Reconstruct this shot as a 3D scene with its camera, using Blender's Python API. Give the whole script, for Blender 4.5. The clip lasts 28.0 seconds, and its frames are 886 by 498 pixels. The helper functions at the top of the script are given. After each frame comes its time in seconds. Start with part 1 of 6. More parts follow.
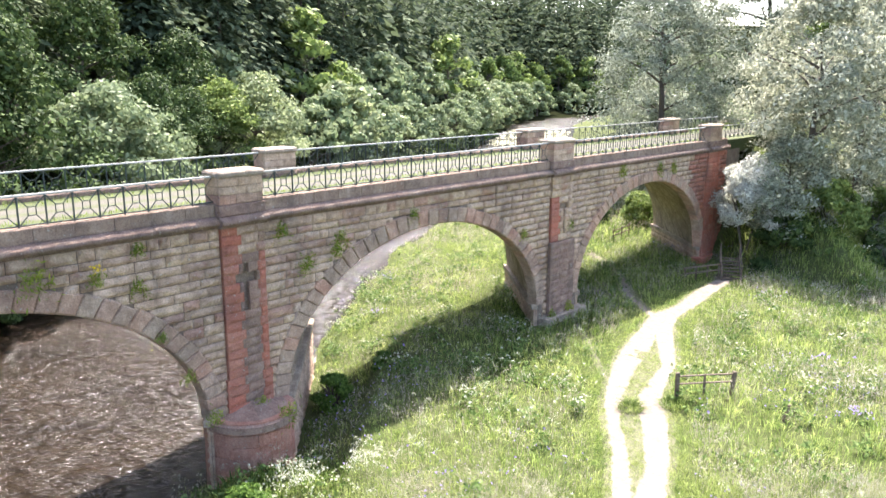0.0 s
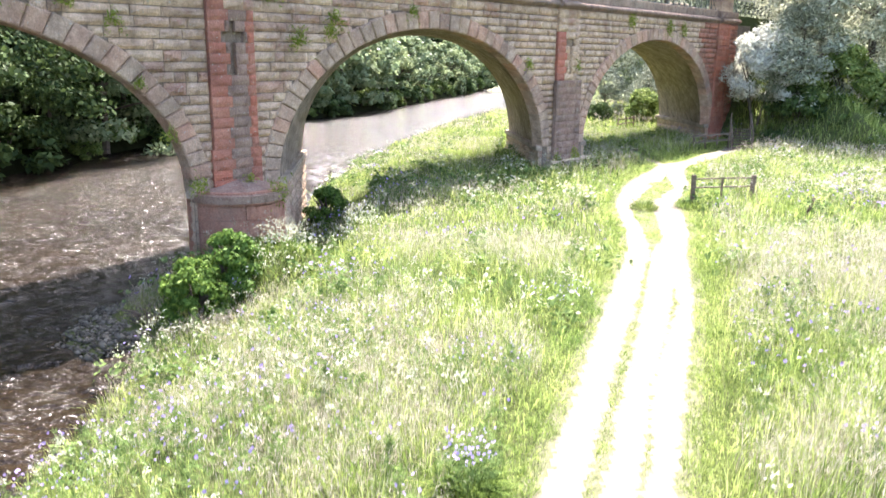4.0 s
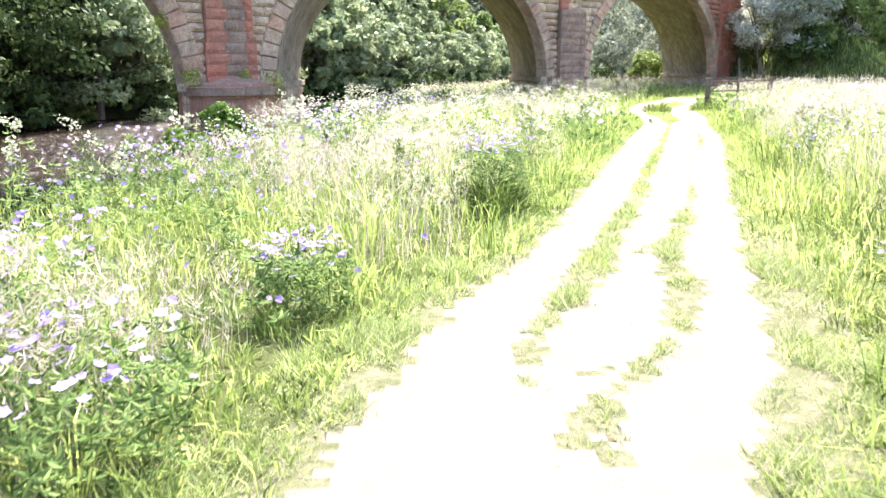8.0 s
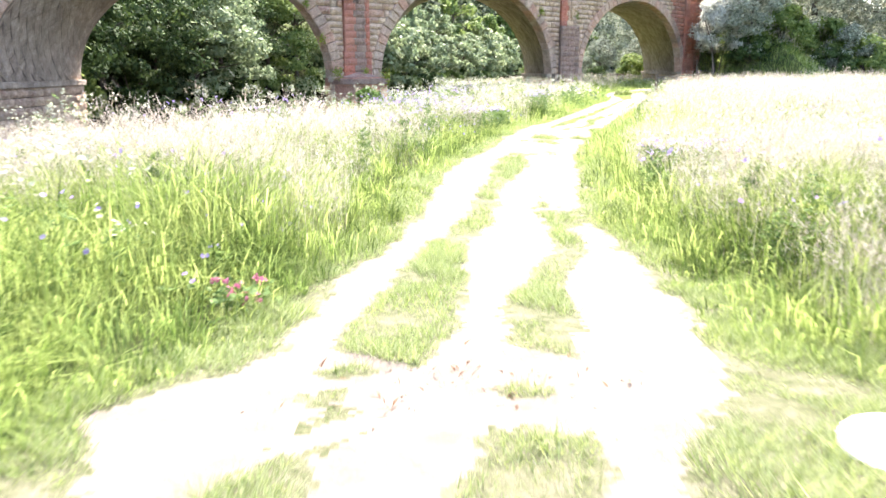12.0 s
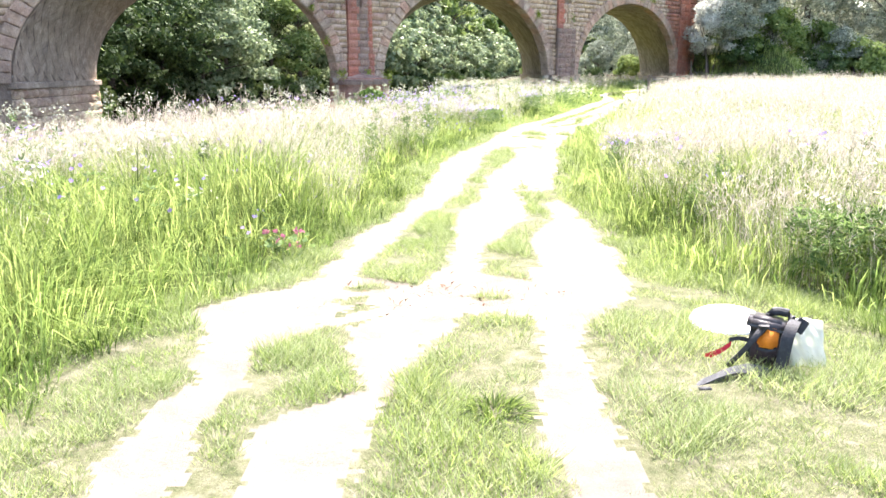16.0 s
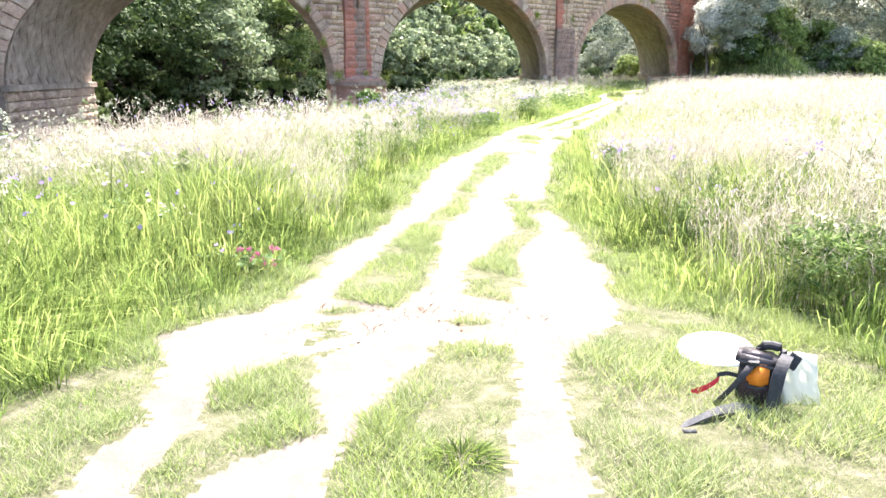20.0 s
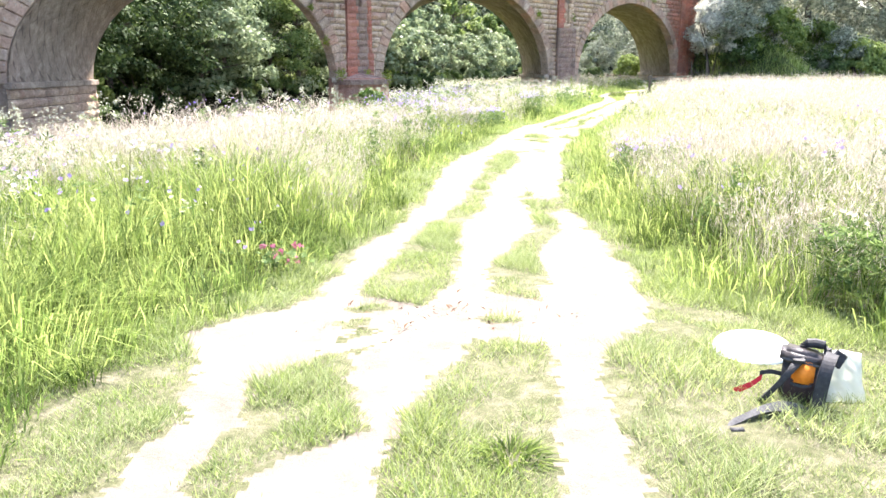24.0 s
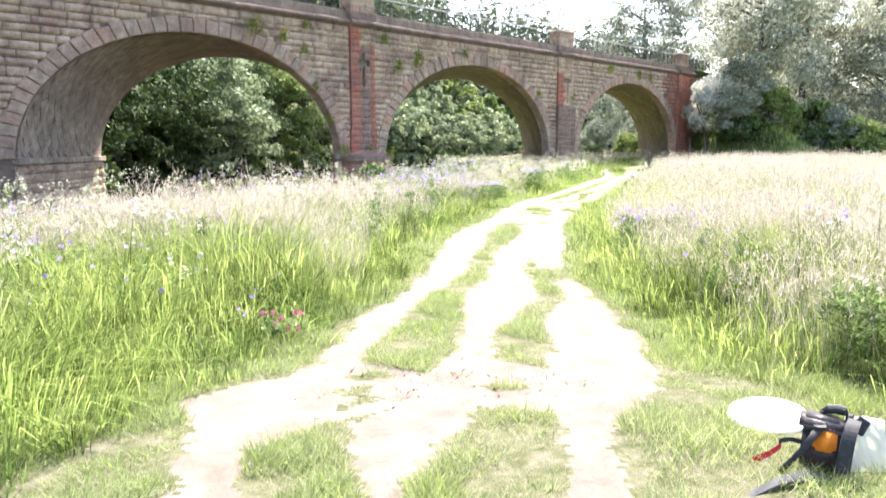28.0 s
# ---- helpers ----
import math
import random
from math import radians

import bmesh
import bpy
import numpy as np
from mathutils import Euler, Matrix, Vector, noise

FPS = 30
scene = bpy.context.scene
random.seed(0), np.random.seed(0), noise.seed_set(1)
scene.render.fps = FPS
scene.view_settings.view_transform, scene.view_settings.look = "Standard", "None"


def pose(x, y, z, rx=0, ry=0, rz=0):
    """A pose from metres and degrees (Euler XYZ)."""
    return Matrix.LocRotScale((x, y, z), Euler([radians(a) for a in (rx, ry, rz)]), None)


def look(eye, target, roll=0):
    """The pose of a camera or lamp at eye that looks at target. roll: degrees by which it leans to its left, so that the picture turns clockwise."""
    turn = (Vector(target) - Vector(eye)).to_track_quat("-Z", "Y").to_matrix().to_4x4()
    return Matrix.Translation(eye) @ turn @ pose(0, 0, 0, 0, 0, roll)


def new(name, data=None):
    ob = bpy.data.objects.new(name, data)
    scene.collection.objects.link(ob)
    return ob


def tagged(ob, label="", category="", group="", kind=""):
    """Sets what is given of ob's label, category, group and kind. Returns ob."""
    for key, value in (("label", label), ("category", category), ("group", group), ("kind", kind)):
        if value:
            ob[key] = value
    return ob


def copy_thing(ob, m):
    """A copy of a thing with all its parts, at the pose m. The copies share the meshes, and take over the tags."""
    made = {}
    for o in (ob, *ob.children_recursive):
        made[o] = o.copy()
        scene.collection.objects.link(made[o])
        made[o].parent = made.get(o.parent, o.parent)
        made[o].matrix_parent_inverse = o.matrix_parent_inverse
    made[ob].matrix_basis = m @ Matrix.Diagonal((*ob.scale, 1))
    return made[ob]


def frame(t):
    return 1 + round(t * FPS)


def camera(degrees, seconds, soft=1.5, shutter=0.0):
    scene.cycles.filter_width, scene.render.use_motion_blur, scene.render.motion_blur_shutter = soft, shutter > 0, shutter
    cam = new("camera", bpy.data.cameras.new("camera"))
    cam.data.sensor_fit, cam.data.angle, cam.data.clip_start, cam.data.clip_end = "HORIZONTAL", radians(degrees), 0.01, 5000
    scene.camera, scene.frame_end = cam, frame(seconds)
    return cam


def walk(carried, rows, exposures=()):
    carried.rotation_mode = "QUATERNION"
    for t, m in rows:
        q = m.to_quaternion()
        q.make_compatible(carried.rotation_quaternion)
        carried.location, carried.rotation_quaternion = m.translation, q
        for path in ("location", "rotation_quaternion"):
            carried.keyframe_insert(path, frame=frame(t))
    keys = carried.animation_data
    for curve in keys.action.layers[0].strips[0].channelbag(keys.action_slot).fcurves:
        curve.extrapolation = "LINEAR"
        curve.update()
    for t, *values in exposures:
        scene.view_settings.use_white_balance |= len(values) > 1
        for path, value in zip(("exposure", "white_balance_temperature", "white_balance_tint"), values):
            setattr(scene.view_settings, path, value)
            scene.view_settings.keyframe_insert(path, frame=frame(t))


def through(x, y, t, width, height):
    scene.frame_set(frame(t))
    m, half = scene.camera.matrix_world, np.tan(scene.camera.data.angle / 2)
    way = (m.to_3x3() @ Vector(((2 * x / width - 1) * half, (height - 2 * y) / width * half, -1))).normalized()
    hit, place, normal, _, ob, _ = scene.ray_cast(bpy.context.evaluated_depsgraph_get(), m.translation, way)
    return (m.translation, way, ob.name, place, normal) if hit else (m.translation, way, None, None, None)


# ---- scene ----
cam = camera(59.6, 28.0, shutter=0.5)
PATH = [
    (0, (0.552, -0.014, 13.489), (0.553, 1.94, 13.064), 0.1),
    (0.5, (0.545, 0.269, 12.657), (0.548, 2.221, 12.221), 0.3),
    (1, (0.517, 0.467, 11.743), (0.524, 2.417, 11.295), 0.6),
    (1.5, (0.459, 0.469, 10.803), (0.469, 2.417, 10.347), 0.7),
    (2, (0.408, 0.525, 9.915), (0.423, 2.468, 9.442), 1.2),
    (2.5, (0.46, 0.373, 8.896), (0.474, 2.315, 8.419), 1.0),
    (3, (0.485, 0.254, 7.816), (0.499, 2.196, 7.341), 0.9),
    (3.5, (0.429, 0.266, 6.835), (0.443, 2.207, 6.352), 0.8),
    (5.5, (0.174, 0.682, 2.621), (0.186, 2.631, 2.173), -0.4),
    (6, (0.167, 0.688, 2.149), (0.181, 2.637, 1.701), -0.3),
    (6.5, (0.184, 0.726, 1.82), (0.196, 2.675, 1.372), -0.5),
    (7, (0.144, 0.782, 1.631), (0.156, 2.731, 1.183), -0.6),
    (7.5, (0.142, 0.858, 1.632), (0.154, 2.807, 1.184), -0.5),
    (8, (0.17, 0.756, 1.608), (0.181, 2.705, 1.159), -0.5),
    (8.5, (-0.123, 0.168, 1.55), (-0.11, 2.117, 1.103), -0.6),
    (9, (-0.796, -0.833, 1.531), (-0.784, 1.117, 1.086), -0.7),
    (9.5, (-1.549, -2.449, 1.506), (-1.538, -0.499, 1.063), -0.8),
    (10, (-2.21, -4.778, 1.448), (-2.202, -2.827, 1.007), -0.9),
    (10.5, (-2.816, -8.009, 1.506), (-2.804, -6.059, 1.06), -0.4),
    (11, (-2.663, -11.11, 1.534), (-2.654, -9.16, 1.088), -0.4),
    (11.5, (-2.438, -14.124, 1.537), (-2.43, -12.175, 1.087), -0.4),
    (12, (-2.341, -15.903, 1.582), (-2.334, -13.954, 1.131), -0.5),
    (12.5, (-2.346, -16.643, 1.614), (-2.338, -14.695, 1.164), -0.4),
    (13, (-2.365, -17.007, 1.609), (-2.357, -15.058, 1.159), -0.4),
    (13.5, (-2.366, -17.282, 1.569), (-2.358, -15.333, 1.12), -0.4),
    (15.5, (-2.304, -17.697, 1.611), (-2.298, -15.748, 1.161), -0.3),
    (16, (-2.281, -17.659, 1.624), (-2.276, -15.71, 1.174), -0.4),
    (16.5, (-2.267, -17.632, 1.689), (-2.263, -15.683, 1.237), -0.5),
    (17, (-2.253, -17.524, 1.692), (-2.249, -15.576, 1.24), -0.5),
    (17.5, (-2.313, -17.439, 1.737), (-2.308, -15.49, 1.285), -0.5),
    (18, (-2.3, -17.39, 1.756), (-2.296, -15.441, 1.304), -0.6),
    (18.5, (-2.202, -17.332, 1.769), (-2.199, -15.383, 1.316), -0.5),
    (19, (-2.162, -17.321, 1.746), (-2.159, -15.373, 1.294), -0.5),
    (19.5, (-2.137, -17.36, 1.733), (-2.134, -15.412, 1.282), -0.5),
    (20, (-2.115, -17.37, 1.715), (-2.112, -15.422, 1.264), -0.5),
    (20.5, (-2.103, -17.349, 1.679), (-2.101, -15.401, 1.229), -0.5),
    (21, (-2.11, -17.316, 1.687), (-2.107, -15.367, 1.237), -0.5),
    (21.5, (-2.149, -17.314, 1.659), (-2.145, -15.365, 1.209), -0.5),
    (22, (-2.207, -17.345, 1.689), (-2.202, -15.396, 1.237), -0.5),
    (22.5, (-2.261, -17.34, 1.685), (-2.253, -15.392, 1.233), -0.4),
    (24.5, (-2.339, -17.337, 1.695), (-2.331, -15.389, 1.242), -0.3),
    (25, (-2.33, -17.272, 1.669), (-2.323, -15.324, 1.215), -0.3),
    (25.5, (-2.32, -17.2, 1.661), (-2.314, -15.276, 1.115), -0.3),
    (26, (-2.332, -17.179, 1.661), (-2.323, -15.284, 1.021), -0.2),
    (26.5, (-2.378, -17.215, 1.643), (-2.369, -15.308, 1.041), -0.2),
    (27, (-2.427, -17.302, 1.659), (-2.419, -15.363, 1.17), -0.3),
    (27.5, (-2.406, -17.305, 1.639), (-2.396, -15.34, 1.264), -0.2),
    (28, (-2.349, -17.259, 1.602), (-2.344, -15.276, 1.342), -0.3),
]
walk(cam, [(t, look(e, g, r)) for t, e, g, r in PATH],
     exposures=[(0, 2.2, 6500, 14), (1, 2.25, 6500, 14), (2, 2.34, 6500, 14), (3.5, 2.47, 6500, 14), (5.5, 2.48, 6500, 14), (8, 2.48, 6500, 14), (9.5, 2.58, 6500, 14), (11, 2.6, 6500, 14), (13, 2.42, 6500, 14), (25, 2.38, 6500, 14), (26, 2.1, 6500, 14), (27, 2.09, 6500, 14), (28, 2.2, 6500, 14)])

# ---- light ----
SUN_EL, SUN_AZ = 57.0, 80.0          # height, and bearing counter-clockwise from +x
world = bpy.data.worlds.new("sky")
scene.world = world
world.use_nodes = True
wn = world.node_tree
sky = wn.nodes.new("ShaderNodeTexSky")
sky.sky_type = "NISHITA"
sky.sun_disc = False
sky.sun_elevation = radians(SUN_EL)
sky.sun_rotation = radians(90 - SUN_AZ)
sky.dust_density, sky.air_density = 2.5, 1.0
wn.links.new(sky.outputs[0], wn.nodes["Background"].inputs[0])
wn.nodes["Background"].inputs[1].default_value = 0.15
sun = new("sun", bpy.data.lights.new("sun", "SUN"))
sun.data.energy, sun.data.angle, sun.data.color = 5.0, radians(0.53), (1.0, 0.95, 0.87)
sa, se = radians(SUN_AZ), radians(SUN_EL)
sun.matrix_world = look((0, 0, 60), (-40 * math.cos(sa), -40 * math.sin(sa), 60 - 40 * math.tan(se)))


# ---- materials ----
def material(name, rough=0.9):
    m = bpy.data.materials.new(name)
    m.use_nodes = True
    t = m.node_tree
    b = t.nodes["Principled BSDF"]
    b.inputs["Roughness"].default_value = rough
    b.inputs["Specular IOR Level"].default_value = 0.3
    return m, t, b


def noise_node(t, scale, detail=4.0, rough=0.55, vec=None):
    n = t.nodes.new("ShaderNodeTexNoise")
    n.inputs["Scale"].default_value, n.inputs["Detail"].default_value, n.inputs["Roughness"].default_value = scale, detail, rough
    if vec:
        t.links.new(vec, n.inputs["Vector"])
    return n.outputs[0]


def ramp_node(t, fac, stops):
    r = t.nodes.new("ShaderNodeValToRGB")
    e = r.color_ramp.elements
    while len(e) < len(stops):
        e.new(0.5)
    for k, (p, c) in zip(e, stops):
        k.position, k.color = p, (*c, 1)
    t.links.new(fac, r.inputs[0])
    return r.outputs[0]


def mix_node(t, fac, a, b, mode="MIX"):
    m = t.nodes.new("ShaderNodeMix")
    m.data_type, m.blend_type = "RGBA", mode
    for sock, v in ((m.inputs[0], fac), (m.inputs[6], a), (m.inputs[7], b)):
        if hasattr(v, "is_linked"):
            t.links.new(v, sock)
        elif isinstance(v, tuple):
            sock.default_value = (*v, 1)
        else:
            sock.default_value = v
    return m.outputs[2]


def coords(t, kind="Object"):
    return t.nodes.new("ShaderNodeTexCoord").outputs[kind]


def bump(t, b, height, strength=0.4, dist=0.02):
    n = t.nodes.new("ShaderNodeBump")
    n.inputs["Strength"].default_value, n.inputs["Distance"].default_value = strength, dist
    t.links.new(height, n.inputs["Height"])
    t.links.new(n.outputs[0], b.inputs["Normal"])


def random_value(t, island=False):
    if island:
        return t.nodes.new("ShaderNodeNewGeometry").outputs["Random Per Island"]
    return t.nodes.new("ShaderNodeObjectInfo").outputs["Random"]


def stone_material(name, cols, island=False, mottle=0.5, red_stain=0.0):
    """Sandstone: a tone for each stone, mottling, lichen spots and rough relief."""
    m, t, b = material(name, 0.93)
    pos = t.nodes.new("ShaderNodeNewGeometry").outputs["Position"]
    base = ramp_node(t, random_value(t, island), [(i / (len(cols) - 1), c) for i, c in enumerate(cols)])
    col = mix_node(t, mottle, base, ramp_node(t, noise_node(t, 2.2, 6, 0.7, pos), [(0.28, (0.16, 0.115, 0.085)), (0.5, (0.47, 0.35, 0.26)), (0.72, (0.78, 0.63, 0.49))]))
    col = mix_node(t, ramp_node(t, noise_node(t, 0.45, 5, 0.6, pos), [(0.48, (0, 0, 0)), (0.7, (0.45, 0.45, 0.45))]), col, (0.12, 0.092, 0.08))
    col = mix_node(t, 0.65, col, ramp_node(t, noise_node(t, 22, 6, 0.8, pos), [(0.3, (0.3, 0.28, 0.27)), (0.7, (1.65, 1.63, 1.6))]), "MULTIPLY")
    col = mix_node(t, ramp_node(t, noise_node(t, 9, 3, 0.6, pos), [(0.64, (0, 0, 0)), (0.7, (0.7, 0.7, 0.7))]), col, (0.46, 0.45, 0.4))
    if red_stain:
        col = mix_node(t, ramp_node(t, noise_node(t, 0.9, 6, 0.7, pos), [(0.55, (0, 0, 0)), (0.7, (red_stain, red_stain, red_stain))]), col, (0.4, 0.17, 0.13))
    mp = t.nodes.new("ShaderNodeMapping")
    mp.inputs["Scale"].default_value = (1.6, 1.6, 0.16)
    t.links.new(pos, mp.inputs[0])
    col = mix_node(t, ramp_node(t, noise_node(t, 1.0, 5, 0.65, mp.outputs[0]), [(0.54, (0, 0, 0)), (0.72, (0.38, 0.38, 0.38))]), col, (0.075, 0.06, 0.055))
    t.links.new(col, b.inputs["Base Color"])
    bump(t, b, noise_node(t, 7, 10, 0.8, pos), 1.0, 0.14)
    return m


GREY = [(0.52, 0.339, 0.237), (0.703, 0.476, 0.329), (0.8, 0.591, 0.406), (0.658, 0.461, 0.35), (0.8, 0.532, 0.363), (0.763, 0.54, 0.392), (0.8, 0.576, 0.363), (0.581, 0.361, 0.266)]
PINK = [(0.56, 0.246, 0.179), (0.493, 0.302, 0.224), (0.605, 0.302, 0.213), (0.381, 0.235, 0.185), (0.493, 0.336, 0.246)]
RED = [(0.46, 0.14, 0.09), (0.52, 0.17, 0.11), (0.36, 0.12, 0.085), (0.48, 0.2, 0.14), (0.42, 0.13, 0.09)]
DARK = [(0.2, 0.118, 0.102), (0.26, 0.145, 0.122), (0.16, 0.098, 0.088), (0.3, 0.17, 0.14)]
RING_TONES = [(0.39, 0.28, 0.221), (0.52, 0.364, 0.28), (0.325, 0.234, 0.189), (0.546, 0.325, 0.247), (0.442, 0.338, 0.273)]
STONE = stone_material("sandstone", GREY, mottle=0.6, red_stain=0.55)
STONE_REST = stone_material("sandstone_far", GREY, island=True, mottle=0.6, red_stain=0.55)
STONE_PINK = stone_material("pink_sandstone", PINK)
STONE_RED = stone_material("red_sandstone", RED, mottle=0.14)
STONE_RED_REST = stone_material("red_sandstone_far", RED, island=True, mottle=0.25)
STONE_DARK = stone_material("dark_sandstone", DARK, mottle=0.35)
STONE_RING = stone_material("arch_sandstone", RING_TONES, mottle=0.55)
STONE_WET = stone_material("damp_red_sandstone", [(0.42, 0.15, 0.105), (0.48, 0.19, 0.135), (0.33, 0.13, 0.1)], mottle=0.32)
STONE_INNER = stone_material("barrel_stone", [(0.27, 0.23, 0.19), (0.34, 0.28, 0.23), (0.4, 0.34, 0.28), (0.32, 0.25, 0.21)], island=True)
MORTAR = stone_material("mortar", [(0.13, 0.1, 0.085), (0.18, 0.14, 0.115)], mottle=0.3)
COPING = stone_material("coping_stone", [(0.24, 0.165, 0.13), (0.3, 0.2, 0.155), (0.19, 0.135, 0.11), (0.32, 0.2, 0.15)], mottle=0.4)
CORNICE = stone_material("cornice_stone", [(0.14, 0.09, 0.08), (0.19, 0.115, 0.1), (0.11, 0.08, 0.075), (0.24, 0.15, 0.12)], mottle=0.3)


def plain(name, c1, c2, scale, rough=0.8, metal=0.0, relief=0.3):
    m, t, b = material(name, rough)
    v = coords(t)
    t.links.new(ramp_node(t, noise_node(t, scale, 6, 0.65, v), [(0.3, c1), (0.7, c2)]), b.inputs["Base Color"])
    b.inputs["Metallic"].default_value = metal
    bump(t, b, noise_node(t, scale * 4, 5, 0.6, v), relief, 0.01)
    return m


CAPSTONE = stone_material("cap_stone", [(0.32, 0.29, 0.25), (0.4, 0.36, 0.31)])
RAIL = plain("worn_top_rail", (0.2, 0.2, 0.19), (0.45, 0.45, 0.43), 20, 0.5)
m, t, b = material("verge_and_gravel", 0.95)
v = coords(t)
sep = t.nodes.new("ShaderNodeSeparateXYZ")
t.links.new(v, sep.inputs[0])
wob = t.nodes.new("ShaderNodeMath")
wob.operation = "MULTIPLY_ADD"
t.links.new(noise_node(t, 1.4, 4, 0.6, v), wob.inputs[0])
wob.inputs[1].default_value = 0.9
t.links.new(sep.outputs[1], wob.inputs[2])
span = t.nodes.new("ShaderNodeMath")
span.operation = "DIVIDE"
t.links.new(wob.outputs[0], span.inputs[0])
span.inputs[1].default_value = 8.0
grassy = ramp_node(t, noise_node(t, 6, 5, 0.7, v), [(0.3, (0.04, 0.055, 0.018)), (0.7, (0.085, 0.095, 0.035))])
grit = ramp_node(t, noise_node(t, 9, 5, 0.7, v), [(0.3, (0.06, 0.055, 0.047)), (0.7, (0.11, 0.1, 0.082))])
lane = ramp_node(t, span.outputs[0], [(0.36, (0, 0, 0)), (0.40, (1, 1, 1)), (0.5, (1, 1, 1)), (0.53, (0.3, 0.3, 0.3)), (0.58, (0.3, 0.3, 0.3)), (0.61, (1, 1, 1)), (0.72, (1, 1, 1)), (0.76, (0, 0, 0))])
t.links.new(mix_node(t, lane, grassy, grit), b.inputs["Base Color"])
bump(t, b, noise_node(t, 25, 6, 0.7, v), 0.6, 0.03)
DECK = m
IRON = plain("painted_iron", (0.02, 0.03, 0.03), (0.06, 0.075, 0.07), 12, 0.5)
TIMBER = plain("weathered_timber", (0.07, 0.05, 0.037), (0.18, 0.138, 0.105), 9, 0.85)
BARK = plain("bark", (0.05, 0.04, 0.035), (0.14, 0.115, 0.09), 6, 0.95)


def leaf_material(name, dark, light, through=0.35, rough=0.55, patchy=False):
    """Leaves: a tone for each leaf, light coming through from behind."""
    m, t, b = material(name, rough)
    b.inputs["Specular IOR Level"].default_value = 0.08
    col = ramp_node(t, random_value(t, True), [(0.0, dark), (0.6, tuple((a + c) / 2 for a, c in zip(dark, light))), (1.0, light)])
    tone = ramp_node(t, random_value(t), [(0.0, (0.75, 0.8, 0.75)), (1.0, (1.15, 1.1, 1.0))])
    col = mix_node(t, 1.0, col, tone, "MULTIPLY")
    if patchy:
        v = coords(t)
        col = mix_node(t, 1.0, col, ramp_node(t, noise_node(t, 0.42, 4, 0.65, v), [(0.3, (0.55, 0.68, 0.6)), (0.5, (1.0, 1.0, 1.0)), (0.72, (1.35, 1.2, 1.5))]), "MULTIPLY")
    t.links.new(col, b.inputs["Base Color"])
    tr = t.nodes.new("ShaderNodeBsdfTranslucent")
    t.links.new(col, tr.inputs[0])
    add = t.nodes.new("ShaderNodeMixShader")
    add.inputs[0].default_value = through
    t.links.new(b.outputs[0], add.inputs[1])
    t.links.new(tr.outputs[0], add.inputs[2])
    t.links.new(add.outputs[0], t.nodes["Material Output"].inputs[0])
    return m


LEAF_BROAD = leaf_material("broad_leaf", (0.024, 0.045, 0.018), (0.095, 0.14, 0.048), 0.2, 0.65)
LEAF_WILLOW = leaf_material("willow_leaf", (0.14, 0.16, 0.115), (0.5, 0.525, 0.44), 0.38, 0.5)
LEAF_CONIFER = leaf_material("conifer_needle", (0.04, 0.06, 0.038), (0.14, 0.175, 0.105), 0.25, 0.8)
GRASS = leaf_material("grass_blade", (0.1, 0.16, 0.035), (0.52, 0.6, 0.21), 0.54, 0.6, True)
GRASS_DEEP = leaf_material("deep_grass_blade", (0.03, 0.06, 0.014), (0.25, 0.33, 0.08), 0.36, 0.6, True)
STRAW = leaf_material("seeding_grass", (0.34, 0.27, 0.23), (0.72, 0.63, 0.58), 0.45, 0.7)

TURF = leaf_material("turf_blade", (0.15, 0.205, 0.05), (0.64, 0.65, 0.38), 0.42, 0.7)
LEAF_BROAD2 = leaf_material("light_broad_leaf", (0.09, 0.14, 0.045), (0.26, 0.33, 0.11), 0.4)
LEAF_FRESH = leaf_material("fresh_shrub_leaf", (0.05, 0.1, 0.022), (0.2, 0.3, 0.07), 0.36)
LEAF_WILLOW2 = leaf_material("far_willow_leaf", (0.14, 0.19, 0.1), (0.36, 0.41, 0.25), 0.4, 0.45)
LEAF_WHITE = leaf_material("white_willow_leaf", (0.42, 0.42, 0.39), (0.82, 0.81, 0.78), 0.42, 0.5)
HERB = leaf_material("herb_leaf", (0.045, 0.09, 0.022), (0.25, 0.34, 0.12), 0.38, 0.6)
FERN = leaf_material("fern_leaf", (0.16, 0.22, 0.04), (0.4, 0.44, 0.1), 0.45, 0.6)
PURPLE = leaf_material("lilac_petal", (0.3, 0.2, 0.54), (0.5, 0.4, 0.75), 0.35, 0.6)
CREAM = leaf_material("cream_petal", (0.45, 0.43, 0.32), (0.76, 0.74, 0.62), 0.3, 0.7)
CLOVER = leaf_material("clover_petal", (0.5, 0.12, 0.22), (0.7, 0.3, 0.4), 0.3, 0.7)
YELLOW = leaf_material("yellow_petal", (0.7, 0.5, 0.02), (0.85, 0.66, 0.05), 0.3, 0.6)
LITTER = leaf_material("brown_litter", (0.08, 0.04, 0.025), (0.24, 0.14, 0.09), 0.1, 0.9)
SHINGLE = leaf_material("river_shingle", (0.05, 0.043, 0.036), (0.2, 0.175, 0.15), 0.0, 0.7)
PEBBLE = leaf_material("pebble", (0.2, 0.175, 0.15), (0.36, 0.32, 0.28), 0.0, 0.8)
CLOTH = plain("black_nylon", (0.012, 0.012, 0.014), (0.035, 0.035, 0.04), 40, 0.6)
CLOTH_BROWN = plain("brown_nylon", (0.03, 0.02, 0.022), (0.06, 0.035, 0.035), 40, 0.7)
CLOTH_GREY = plain("grey_webbing", (0.03, 0.03, 0.034), (0.08, 0.08, 0.085), 60, 0.7)
CLOTH_LID = plain("coated_nylon", (0.03, 0.026, 0.027), (0.075, 0.065, 0.065), 30, 0.35)
